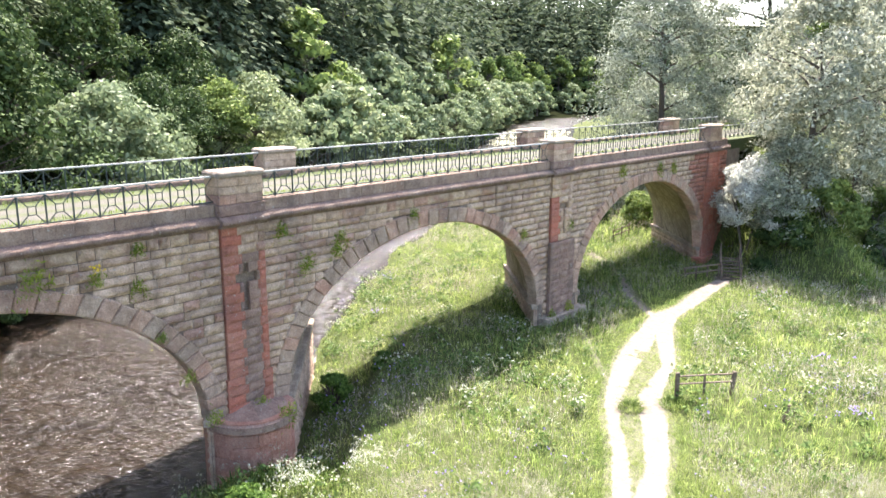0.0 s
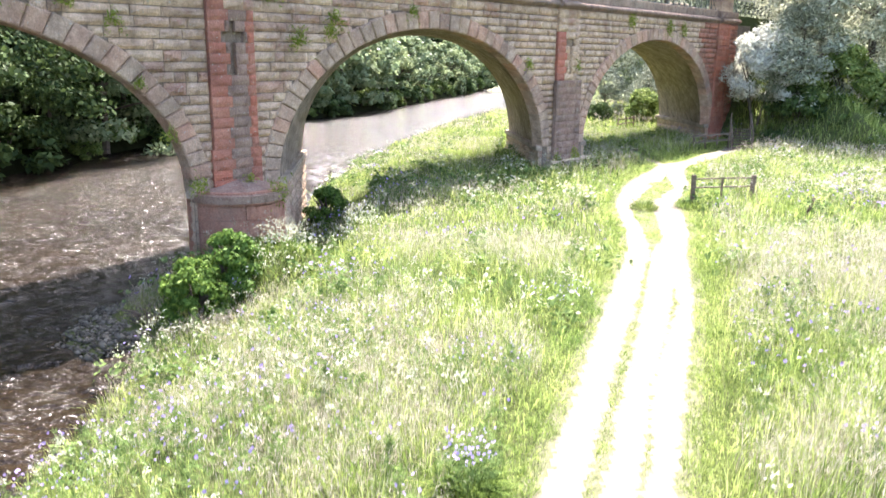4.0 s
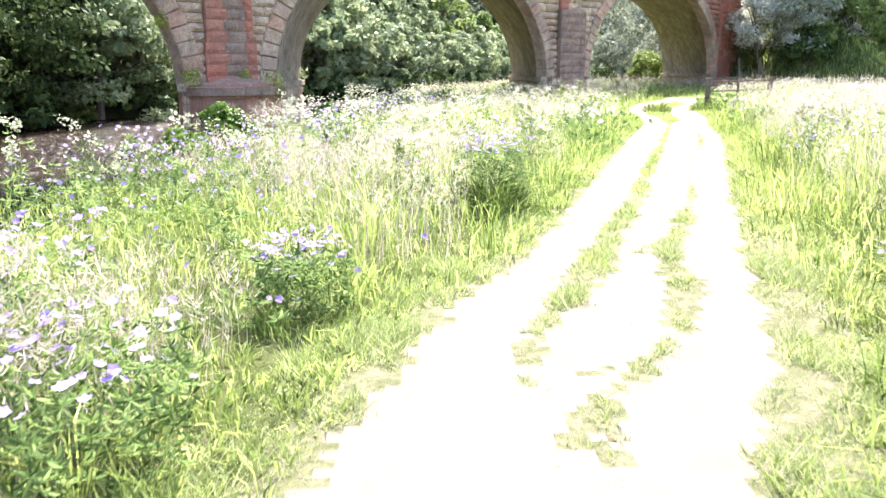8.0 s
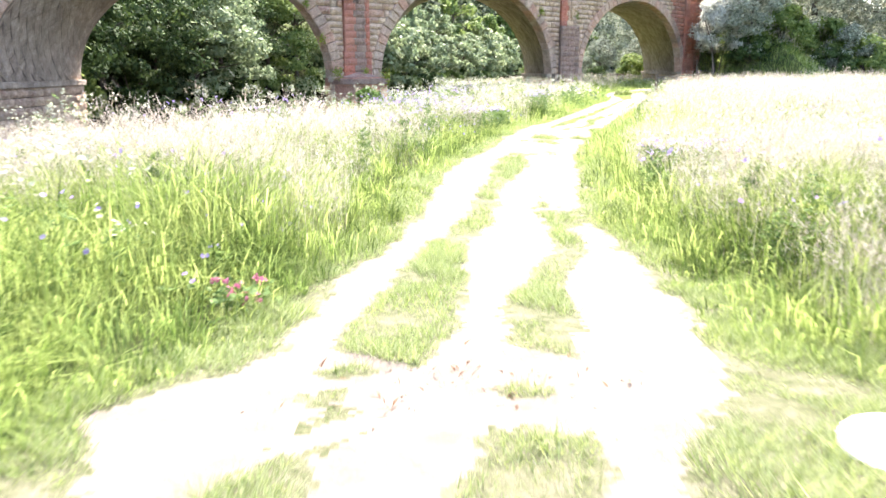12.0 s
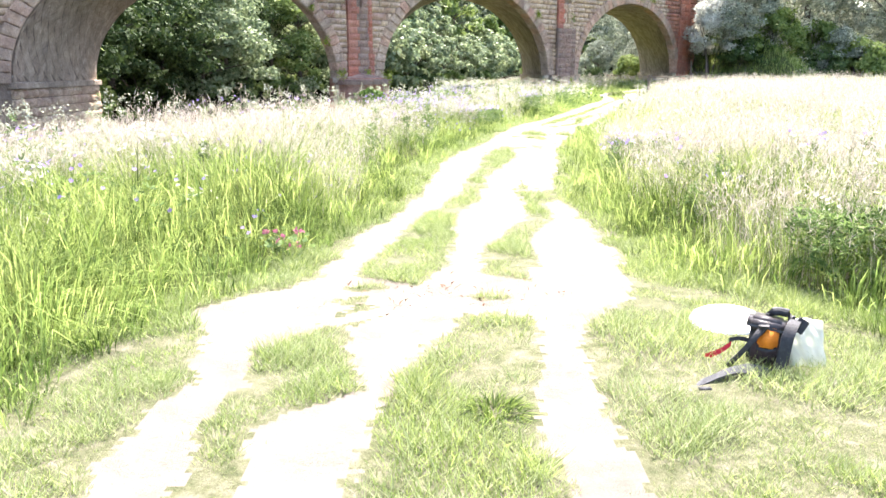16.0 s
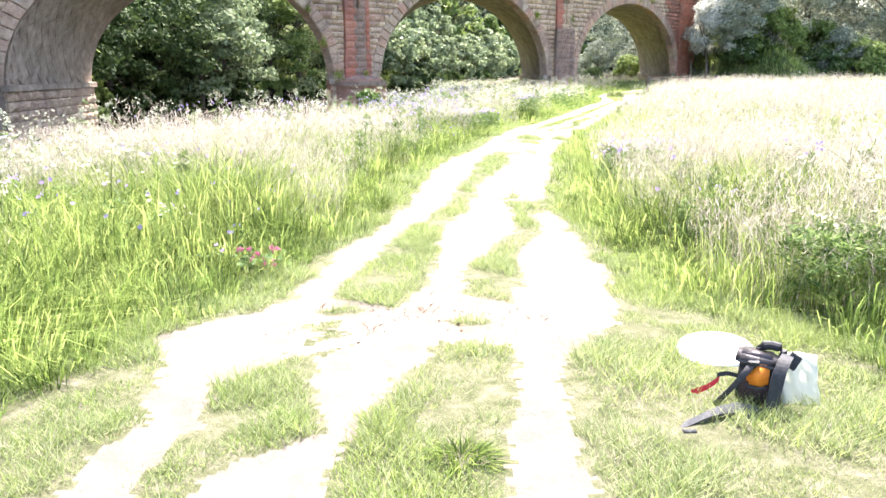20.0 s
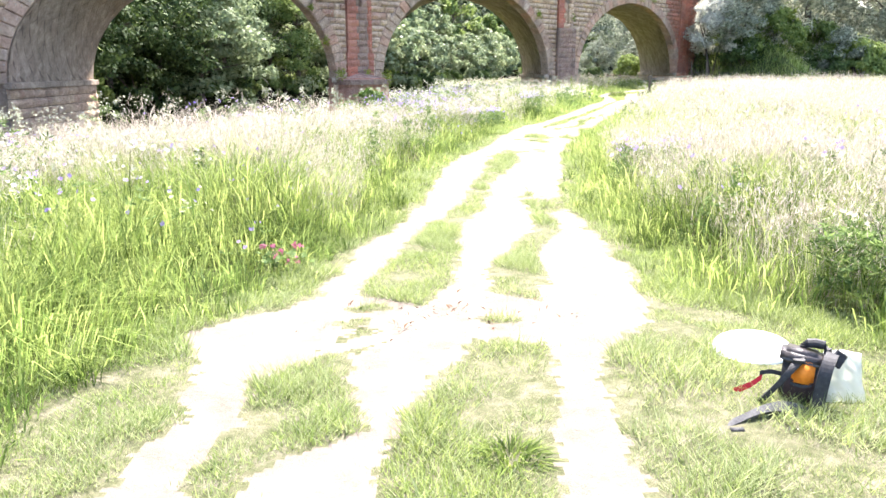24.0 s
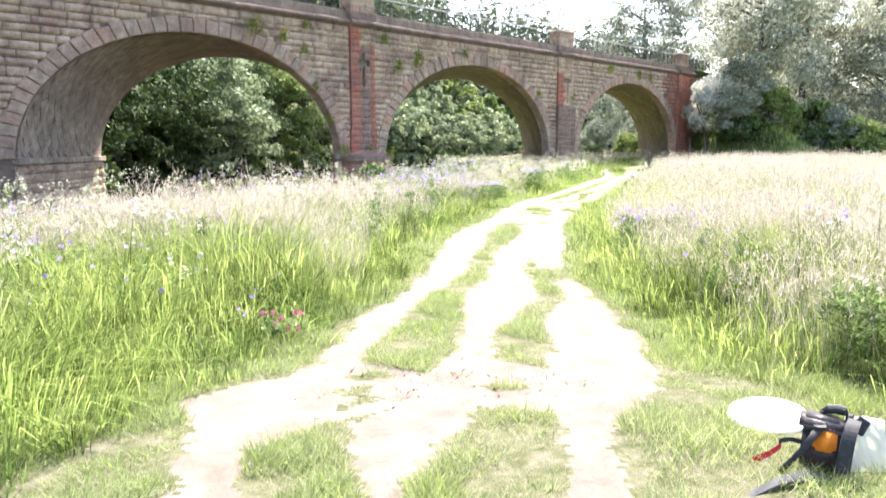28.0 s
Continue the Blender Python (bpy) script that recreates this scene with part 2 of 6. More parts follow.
ORANGE = plain("orange_nylon", (0.75, 0.2, 0.02), (0.85, 0.27, 0.03), 50, 0.6)
REDCLOTH = plain("red_ribbon", (0.4, 0.008, 0.016), (0.52, 0.015, 0.03), 50, 0.5)
WHITE = leaf_material("white_plastic", (0.84, 0.84, 0.83), (0.88, 0.88, 0.87), 0.6, 0.4)
WHITE_PAD = plain("white_pad", (0.8, 0.8, 0.79), (0.85, 0.85, 0.84), 6, 0.5)
# nearly black and without sheen: shade under the trees is put into this colour
SHADED_FLOOR = plain("shaded_forest_floor", (0.008, 0.01, 0.005), (0.022, 0.024, 0.011), 0.6, 0.95)
SHADED_FLOOR.node_tree.nodes["Principled BSDF"].inputs["Specular IOR Level"].default_value = 0.0

m, t, b = material("meadow_soil", 0.95)
v = coords(t)
t.links.new(mix_node(t, noise_node(t, 0.5, 5, 0.6, v), ramp_node(t, noise_node(t, 6, 6, 0.7, v), [(0.3, (0.05, 0.07, 0.02)), (0.7, (0.1, 0.125, 0.04))]), (0.08, 0.085, 0.04)), b.inputs["Base Color"])
bump(t, b, noise_node(t, 20, 6, 0.7, v), 0.8, 0.08)
b.inputs["Specular IOR Level"].default_value = 0.05
SOIL = m
m, t, b = material("dry_track_earth", 0.95)
v = coords(t)
t.links.new(mix_node(t, ramp_node(t, noise_node(t, 3, 6, 0.7, v), [(0.4, (0, 0, 0)), (0.62, (0.8, 0.8, 0.8))]), (0.2, 0.172, 0.147), (0.14, 0.115, 0.094)), b.inputs["Base Color"])
bump(t, b, noise_node(t, 25, 8, 0.75, v), 0.7, 0.03)
b.inputs["Specular IOR Level"].default_value = 0.1
EARTH = m
m, t, b = material("thatchy_turf_soil", 0.95)
v = coords(t)
t.links.new(ramp_node(t, noise_node(t, 9, 6, 0.75, v), [(0.3, (0.05, 0.062, 0.025)), (0.5, (0.12, 0.12, 0.07)), (0.72, (0.2, 0.18, 0.14))]), b.inputs["Base Color"])
bump(t, b, noise_node(t, 40, 6, 0.7, v), 0.8, 0.03)
b.inputs["Specular IOR Level"].default_value = 0.05
TURF_SOIL = m
m, t, b = material("river_water", 0.16)
b.inputs["Base Color"].default_value = (0.06, 0.042, 0.025, 1)
b.inputs["Specular IOR Level"].default_value = 0.6
b.inputs["IOR"].default_value = 1.36
v = coords(t)
mp = t.nodes.new("ShaderNodeMapping")
mp.inputs["Scale"].default_value = (0.62, 1.5, 1.0)
mp.inputs["Rotation"].default_value = (0, 0, 0.55)
t.links.new(v, mp.inputs[0])
t.links.new(ramp_node(t, noise_node(t, 0.25, 4, 0.6, mp.outputs[0]), [(0.35, (0.024, 0.0165, 0.0105)), (0.7, (0.012, 0.0085, 0.0058))]), b.inputs["Base Color"])
ripple = t.nodes.new("ShaderNodeMath")
ripple.operation = "MULTIPLY_ADD"
t.links.new(noise_node(t, 3.2, 3, 0.6, mp.outputs[0]), ripple.inputs[0])
ripple.inputs[1].default_value = 0.75
t.links.new(noise_node(t, 1.1, 3, 0.55, mp.outputs[0]), ripple.inputs[2])
bump(t, b, ripple.outputs[0], 1.0, 0.4)
WATER = m


# ---- helpers of this scene ----
def smooth(a, b, x):
    k = np.clip((np.asarray(x, float) - a) / (b - a), 0, 1)
    return k * k * (3 - 2 * k)


def np_mesh(name, verts, faces, mat, soft=False):
    """A mesh from numpy arrays; faces all have the same number of corners."""
    verts, faces = np.asarray(verts, np.float32).reshape(-1, 3), np.asarray(faces, np.int32)
    k = faces.shape[1]
    me = bpy.data.meshes.new(name)
    me.vertices.add(len(verts))
    me.vertices.foreach_set("co", verts.ravel())
    me.loops.add(faces.size)
    me.loops.foreach_set("vertex_index", faces.ravel())
    me.polygons.add(len(faces))
    me.polygons.foreach_set("loop_start", np.arange(len(faces), dtype=np.int32) * k)
    if soft:
        me.polygons.foreach_set("use_smooth", np.ones(len(faces), bool))
    me.update(calc_edges=True)
    me.materials.append(mat)
    return me


def part(name, bm, mat, parent=None, label="", m=None):
    """Links a bmesh (or a mesh) as one object under parent."""
    if isinstance(bm, bmesh.types.BMesh):
        me = bpy.data.meshes.new(name)
        bm.to_mesh(me)
        bm.free()
        me.materials.append(mat)
    else:
        me = bm
    ob = new(name, me)
    ob.parent = parent
    if m is not None:
        ob.matrix_basis = m
    if label:
        tagged(ob, label)
    return ob


def box(bm, x0, x1, y0, y1, z0, z1, chamfer=0.0):
    """Adds a box, its edges cut off by chamfer."""
    r = bmesh.ops.create_cube(bm, size=1.0, matrix=Matrix.Translation(((x0 + x1) / 2, (y0 + y1) / 2, (z0 + z1) / 2)) @ Matrix.Diagonal((x1 - x0, y1 - y0, z1 - z0, 1)))
    if chamfer:
        es = list({e for w in r["verts"] for e in w.link_edges})
        bmesh.ops.bevel(bm, geom=es, offset=chamfer, segments=1, affect="EDGES")
    return bm


def tube(pts, radii, sides=6):
    """Verts and quads of a tapered tube along pts."""
    pts = [Vector(p) for p in pts]
    vs, fs = [], []
    for i, p in enumerate(pts):
        d = (pts[min(i + 1, len(pts) - 1)] - pts[max(i - 1, 0)]).normalized()
        a = d.orthogonal().normalized()
        c = d.cross(a)
        for k in range(sides):
            g = 2 * math.pi * k / sides
            vs.append(p + (a * math.cos(g) + c * math.sin(g)) * radii[i])
    for i in range(len(pts) - 1):
        for k in range(sides):
            k2 = (k + 1) % sides
            fs.append((i * sides + k, i * sides + k2, (i + 1) * sides + k2, (i + 1) * sides + k))
    return vs, fs


def join_geo(pieces):
    vs, fs = [], []
    for v, f in pieces:
        o = len(vs)
        vs += v
        fs += [tuple(i + o for i in q) for q in f]
    return vs, fs


def bm_of(v, f):
    bm = bmesh.new()
    q = [bm.verts.new(p) for p in v]
    for c in f:
        bm.faces.new([q[i] for i in c])
    return bm


# ---- lie of the land ----
RIVER = np.array([(-330, -130), (-130, -75), (-60, -32), (-36, -8), (-21.5, 7), (-18.2, 16), (-17.6, 24), (-17.4, 36), (-17.2, 48), (-16, 60), (-13.2, 76), (-7.3, 95), (1, 118), (10, 150), (20, 190), (29, 235), (37, 285), (60, 340), (230, 520)], float)
# the three ruts of the track: how far along, left edge, right edge
LEFT_RUT = np.array([(-14.7, -3.63, -3.33), (-14.35, -3.69, -3.41), (-13.9, -3.57, -3.34), (-13.4, -3.66, -3.38), (-13.05, -3.75, -3.07), (-12.65, -4.0, -2.4), (-12.15, -3.5, -2.3), (-11.75, -3.24, -3.0), (-10.1, -3.04, -2.71),
                     (-9.2, -2.81, -2.5), (-7.8, -2.55, -2.11), (-5.75, -2.38, -1.82), (-3.6, -2.15, -1.54), (-2.3, -1.88, -1.32), (-1.4, -1.55, -0.75), (-0.4, -1.3, -0.5), (1.8, -0.8, 0.15), (3.4, -0.3, 0.6), (4.8, 0.02, 0.57), (5.7, 0.29, 0.83), (7.3, 0.98, 1.38), (10.4, 1.99, 2.55), (13.2, 2.87, 3.41),
                     (18.1, 4.44, 5.12), (23.4, 6.2, 6.85), (26.5, 6.9, 7.42), (28.9, 7.19, 7.65), (31.7, 7.66, 8.41), (35.2, 8.77, 9.89), (37.6, 9.72, 11.17), (41.3, 11.67, 12.6), (43.4, 12.7, 13.6), (45.8, 15.05, 15.7), (48.4, 16.74, 17.5), (52, 19.58, 20.2)])
MIDDLE_RUT = np.array([(-14.35, -3.1, -2.64), (-14.0, -2.68, -2.5), (-13.4, -2.84, -2.45), (-13.05, -2.81, -2.01), (-12.65, -2.6, -1.5), (-12.15, -2.5, -1.4), (-11.7, -2.28, -2.0), (-11, -2.16, -1.94), (-10.1, -2.14, -1.68), (-9.25, -2.13, -1.34),
                       (-7.8, -1.72, -1.25), (-5.75, -1.52, -1.0), (-3.6, -0.98, -0.6), (-2.4, -0.5, -0.6), (2.6, 0.3, 0.2), (4.2, 0.6, 0.88), (4.8, 0.72, 1.27), (5.2, 0.82, 1.57), (5.7, 1.11, 1.66), (6.4, 1.43, 1.85), (7.3, 1.79, 1.98), (8, 1.99, 2.35), (10.4, 2.83, 3.29),
                       (13.2, 3.72, 4.2), (18.1, 5.33, 5.98), (23.5, 7.0, 7.6), (26, 8.2, 8.1)])
RIGHT_RUT = np.array([(-14.35, -1.81, -1.52), (-13.7, -1.7, -1.5), (-13.05, -1.66, -1.41), (-12.65, -1.7, -1.07), (-12.15, -1.6, -0.88), (-11.7, -1.51, -0.86), (-11, -1.43, -0.72), (-10.1, -1.37, -0.77), (-9.25, -0.98, -0.73), (-7.8, -1.1, -0.84),
                      (-5.75, -1.1, -0.53), (-3.6, -0.8, -0.17), (-2.3, -0.8, 0.0), (-1.4, -0.8, 0.15), (-0.4, -0.6, 0.4), (1.8, 0.1, 1.1), (3.4, 0.5, 1.35), (4.2, 1.04, 1.69), (4.8, 1.46, 2.04), (5.7, 1.96, 2.33), (6.4, 2.17, 2.49), (7.3, 2.26, 2.77), (8, 2.59, 3.06), (10.4, 3.46, 3.81), (13.2, 4.2, 4.79),
                      (18.1, 6.16, 6.5), (23.5, 7.3, 8.0), (26.5, 8.1, 9.0), (28.9, 8.58, 9.58), (31.7, 9.15, 10.1), (35.2, 11.14, 11.77), (41.3, 12.4, 13.41), (43.4, 13.4, 14.36), (45.8, 15.5, 16.27), (48.4, 17.2, 18.1), (52, 20, 20.65)])
TRAIL = np.array([(12.9, 43.4), (12.5, 48.3), (13.1, 52.8), (12.85, 57.1), (12.3, 60)], float)
BRIDGE_AT, BRIDGE_TURN = np.array((-7.287, 26.952)), radians(47.71)
UX, UY = math.cos(BRIDGE_TURN), math.sin(BRIDGE_TURN)


def off_line(x, y, line, values=None):
    """Signed distance to a polyline (left of its way is positive), and a value carried along it."""
    best, sign, val = np.full(x.shape, 1e9), np.zeros(x.shape), np.zeros(x.shape)
    for i in range(len(line) - 1):
        (ax, ay), (bx, by) = line[i], line[i + 1]
        dx, dy = bx - ax, by - ay
        k = np.clip(((x - ax) * dx + (y - ay) * dy) / (dx * dx + dy * dy), 0, 1)
        d = np.hypot(x - ax - k * dx, y - ay - k * dy)
        near = d < best
        best = np.where(near, d, best)
        sign = np.where(near, np.sign(dx * (y - ay) - dy * (x - ax)), sign)
        if values is not None:
            val = np.where(near, values[i] * (1 - k) + values[i + 1] * k, val)
    return best * sign, val


def wave(x, y, s, seed=0.0):
    """Soft smooth unevenness in -1..1."""
    return (np.sin(x * s + 1.3 * np.sin(y * s * 0.7 + seed) + seed) + np.sin(y * s * 1.13 + 1.7 * np.sin(x * s * 0.61 - seed)) + np.sin((x + y) * s * 0.53 + seed * 2.1)) / 3


def land(x, y):
    x, y = np.asarray(x, float), np.asarray(y, float)
    d, _ = off_line(x, y, RIVER)
    edge = wave(x, y, 0.5, 2.0) * 0.6
    near = -3.2 + 1.5 * smooth(8.5, 11.5, -d + edge) + 1.7 * smooth(0, 1, (-d + edge * 0.5 - 11) / (9 - 2.5 * smooth(12, 23, y))) + 0.08 * wave(x, y, 0.6) - 0.9 * smooth(-4.5, -10, x) * smooth(19, 10, y) * smooth(-14, -6, y)
    far = -3.2 + 2.4 * smooth(9.5, 12.5, d + edge) + 55 * smooth(10, 82, d) * (0.75 + 0.25 * smooth(-100, 60, y)) + 1.2 * wave(x, y, 0.15) * smooth(14, 30, d)
    near = np.maximum(near, -0.45 - 0.45 * np.maximum(np.hypot(x + 5.2, y - 24.6) - 1.0, 0))
    near = np.maximum(near, -1.94 - 0.22 * np.maximum(np.hypot((x + 8.6) / 1.3, (y - 22.3) / 2.0) - 1.0, 0))
    h = np.where(d > 0, far, near)
    s = (x - BRIDGE_AT[0]) * UX + (y - BRIDGE_AT[1]) * UY
    n = -(x - BRIDGE_AT[0]) * UY + (y - BRIDGE_AT[1]) * UX
    q = s - (n - 0.2) * 0.93
    bank = np.clip(8.6 - np.maximum(np.abs(n - 3.7 - np.clip(q - 44, 0, 60) * 0.25) - 4.5, 0) * 0.6 - np.maximum(50 - q, 0) * 1.15, 0, 9)
    bank = np.where(q > 41, bank, 0)
    h = np.where(d < -15, np.maximum(h, bank), h)
    return h + 9 * smooth(60, 220, -d) * smooth(10, 80, y)


def grid_mesh(name, xs, ys, height, mat, keep=None):
    X, Y = np.meshgrid(xs, ys)
    Z = height(X, Y)
    nx, ny = len(xs), len(ys)
    i = (np.arange(ny - 1)[:, None] * nx + np.arange(nx - 1)[None]).ravel()
    f = np.stack([i, i + 1, i + nx + 1, i + nx], 1)
    if keep is not None:
        k = keep((X[:-1, :-1] + X[1:, 1:]) / 2, (Y[:-1, :-1] + Y[1:, 1:]) / 2).ravel()
        f = f[k]
        used = np.unique(f)
        new_id = np.zeros(nx * ny, np.int32)
        new_id[used] = np.arange(len(used))
        return np_mesh(name, np.stack([X, Y, Z], -1).reshape(-1, 3)[used], new_id[f], mat, True)
    return np_mesh(name, np.stack([X, Y, Z], -1).reshape(-1, 3), f, mat, True)


def spread(lo, a, b, hi, step, growth=1.14):
    mid = list(np.arange(a, b + step / 2, step))
    up, down, st = [], [], step
    p = mid[-1]
    while p < hi:
        st *= growth
        p += st
        up.append(p)
    st, p = step, mid[0]
    while p > lo:
        st *= growth
        p -= st
        down.append(p)
    return np.array(down[::-1] + mid + up)


ground = tagged(new("ground", grid_mesh("ground", spread(-1500, -60, 60, 1500, 0.8), spread(-1200, -35, 110, 2500, 0.8), land, SOIL)),
                "grassy river meadow ground with wooded valley side", "ground", kind="structure")
ground.data.materials.append(SHADED_FLOOR)
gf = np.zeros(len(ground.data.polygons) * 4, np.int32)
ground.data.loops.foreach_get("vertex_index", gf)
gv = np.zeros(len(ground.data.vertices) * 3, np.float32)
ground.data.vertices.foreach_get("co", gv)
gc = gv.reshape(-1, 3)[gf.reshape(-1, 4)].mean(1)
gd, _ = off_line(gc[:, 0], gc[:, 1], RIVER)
# far side of the river takes the floor colour darkened for tree shade
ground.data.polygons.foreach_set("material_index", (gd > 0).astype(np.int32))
def ripples(x, y):
    """Short choppy waves running with the current, rougher in the riffles."""
    r = np.random.default_rng(3)
    h = np.zeros(x.shape)
    for i in range(16):
        g, ln = r.normal(1.35, 0.75), r.uniform(0.5, 1.5)
        ph = 2 * np.pi * (x * math.cos(g) + y * math.sin(g)) / ln + r.uniform(0, 6.28)
        h += ln * 0.013 * np.sin(ph + 1.6 * wave(x, y, 0.8 / ln, i))
    riffle = 0.62 + 0.4 * wave(x, y, 0.22, 4.0) + 0.5 * smooth(30, 42, y)
    return -2.0 + h * riffle * smooth(-45, -31, x) * smooth(-4, 6, y) * (1 - smooth(64, 74, y)) * (1 - smooth(2, 12, x))


water = tagged(new("water", grid_mesh("water", spread(-700, -31, 2, 700, 0.24, 1.25), spread(-400, 6, 64, 900, 0.24, 1.25), ripples, WATER)),
               "shallow brown rippled river water", "river", kind="structure")

# ---- the bridge ----
bridge = tagged(new("bridge"), "old skewed red sandstone arch bridge with iron railings", "bridge")
bridge.matrix_basis = pose(BRIDGE_AT[0], BRIDGE_AT[1], 0, 0, 0, math.degrees(BRIDGE_TURN))
WIDE, SKEW = 7.4, 0.93                       # across the bridge; how far the piers run along it for each metre across
FACE = 0.2                                   # the wall lies this far behind the pilasters
SPRING, RISE, HALF, RING = 1.2, 5.78, 8.45, 0.72
ARCHES = [-29.7, -9.3, 11.15, 32.15]
PILASTERS = [(-39.0, -37.1), (-20.4, -18.6), (0.0, 1.8), (20.7, 22.65), (40.9, 42.9)]
TOP, WEST, EAST = 8.33, -42.0, 58.0
rng = np.random.default_rng(5)


def across(n):
    return (n - FACE) * SKEW


def arch_wall(c, n0, n1, lo, hi):
    """The core of the wall over one arch, with its opening cut through."""
    v, f = [], []
    N = 48
    for i in range(N + 1):
        a = math.pi * (1 - i / N)
        for n in (n0, n1):
            s = c + HALF * math.cos(a) + across(n)
            v += [(s, n, SPRING + RISE * math.sin(a)), (s, n, TOP)]
    for i in range(N):
        o = i * 4
        f += [(o, o + 4, o + 5, o + 1), (o + 2, o + 3, o + 7, o + 6), (o, o + 2, o + 6, o + 4)]
    E = 4 * N

    def side(s, top, foot):
        o = len(v)
        for n in (n0, n1):
            v.extend([(s + across(n), n, -3.5), (s + across(n), n, TOP)])
        g = len(v)
        for n in (n0, n1):
            v.extend([(c + foot * HALF + across(n), n, -3.5)])
        return o, g

    o, g = side(lo, 0, -1)
    f += [(o, g, 0, 1, o + 1), (g + 1, o + 2, o + 3, 3, 2)]
    o, g = side(hi, 0, 1)
    f += [(g, o, o + 1, E + 1, E), (o + 2, g + 1, E + 2, E + 3, o + 3)]
    return bm_of(v, f)


def rough_block(k, bulge, nx=4, nz=3):
    """A unit block of rock-faced stone: x and z from 0 to 1, its face towards -y at y = 0."""
    r = np.random.default_rng(100 + k)
    v, f = [], []
    for j in range(nz + 1):
        for i in range(nx + 1):
            rim = i in (0, nx) or j in (0, nz)
            y = 0.025 if rim else -bulge * r.uniform(0.3, 1.0)
            v.append((i / nx + (0 if i in (0, nx) else r.uniform(-0.06, 0.06)), y, j / nz + (0 if j in (0, nz) else r.uniform(-0.08, 0.08))))
    w = nx + 1
    for j in range(nz):
        for i in range(nx):
            f.append((j * w + i, j * w + i + 1, (j + 1) * w + i + 1, (j + 1) * w + i))
    rim = [i for i in range(w)] + [j * w + nx for j in range(1, nz + 1)] + [nz * w + i for i in range(nx - 1, -1, -1)] + [j * w for j in range(nz - 1, 0, -1)]
    o = len(v)
    v += [(v[i][0], 0.22, v[i][2]) for i in rim]
    for q in range(len(rim)):
        q2 = (q + 1) % len(rim)
        f.append((rim[q2], rim[q], o + q, o + q2))
    return v, f


BLOCKS = [rough_block(k, 0.08, 5, 3) for k in range(14)]


FLAT_BLOCKS = [rough_block(k + 20, 0.03) for k in range(8)]


def block_meshes(name, mat, shapes):
    out = []
    for v, f in shapes:
        me = bpy.data.meshes.new(name)
        me.from_pydata(v, [], f)
        me.materials.append(mat)
        out.append(me)
    return out


B_GREY, B_PINK, B_RED, B_DARK = (block_meshes(nm, mt, sh) for nm, mt, sh in (("stone", STONE, BLOCKS), ("pink_stone", STONE_PINK, BLOCKS), ("red_stone", STONE_RED, FLAT_BLOCKS), ("dark_stone", STONE_DARK, FLAT_BLOCKS)))


def block(name, meshes, parent, s0, s1, n, z0, z1, gap=0.016, turn=None):
    m = Matrix.Translation((s0 + gap, n, z0 + gap)) @ Matrix.Diagonal((s1 - s0 - 2 * gap, 1, z1 - z0 - 2 * gap, 1))
    if turn is not None:
        m = turn @ m
    return part(name, meshes[int(rng.integers(len(meshes)))], None, parent, "", m)


def joined_blocks(name, rows, mat, parent, label=""):
    """Many blocks in one mesh; rows of s0, s1, n, z0, z1."""
    V, F, o = [], [], 0
    for s0, s1, n, z0, z1 in rows:
        v, f = BLOCKS[int(rng.integers(len(BLOCKS)))]
        a = np.array(v) * (s1 - s0 - 0.032, 1, z1 - z0 - 0.032) + (s0 + 0.016, n, z0 + 0.016)
        V.append(a)
        F.append(np.array(f) + o)
        o += len(v)
    ob = part(name, np_mesh(name, np.concatenate(V), np.concatenate(F), mat), None, parent, label)
    return tagged(ob, kind="stuff")


def free_runs(z0, z1):
    """Stretches of the wall face at one course that neither arch nor pilaster takes."""
    zm = (z0 + z1) / 2
    taken = [(a, b) for a, b in PILASTERS]
    for c in ARCHES:
        k = (zm - SPRING) / (RISE + RING)
        w = (HALF + RING - 0.1) * (math.sqrt(1 - k * k) if 0 <= k < 1 else (1.0 if k < 0 else 0.0))
        if w:
            taken.append((c - w, c + w))
    taken.sort()
    s, runs = WEST + 2, []
    for a, b in taken:
        if a - s > 0.15:
            runs.append((s, a))
        s = max(s, b)
    if 44.5 - s > 0.15:
        runs.append((s, 44.5))
    return runs


cores = []
for c, lo, hi in ((-29.7, WEST, -19.5), (-9.3, -19.5, 0.9), (11.15, 0.9, 21.65), (32.15, 21.65, 47)):
    w = part("wall", arch_wall(c, FACE + 0.02, FACE + 0.7, lo, hi), MORTAR, bridge, "coursed rock-faced sandstone spandrel wall")
    cores.append((lo, hi, w))
    part("rear_wall", arch_wall(c, WIDE - 0.7, WIDE, lo, hi), STONE_REST, bridge)

rest = []
z = -0.3
while z < TOP - 0.1:
    h = min(rng.choice([0.28, 0.32, 0.34, 0.37, 0.42]), TOP - z)
    if TOP - z - h < 0.2:
        h = TOP - z
    for a, b in free_runs(z, z + h):
        s = a
        while s < b - 0.02:
            ln = rng.uniform(0.4, 0.8) if rng.random() < 0.45 else rng.uniform(0.75, 1.45)
            e = b if b - s - ln < 0.35 else s + ln
            if -6.5 < s < 13 and z > 2:
                w = next(q for lo, hi, q in cores if lo <= s < hi)
                block("stone", B_PINK if rng.random() < 0.16 else B_GREY, w, s, e, FACE - 0.03 + rng.uniform(-0.015, 0.015), z, z + h)
            else:
                rest.append((s, e, FACE - 0.03 + rng.uniform(-0.015, 0.015), z, z + h))
            s = e
    z += h
joined_blocks("stonework", [r for r in rest if r[1] < 39], STONE_REST, bridge, "rough grey-pink sandstone courses")
joined_blocks("red_stonework", [r for r in rest if r[1] >= 39], STONE_RED_REST, bridge, "red sandstone courses")

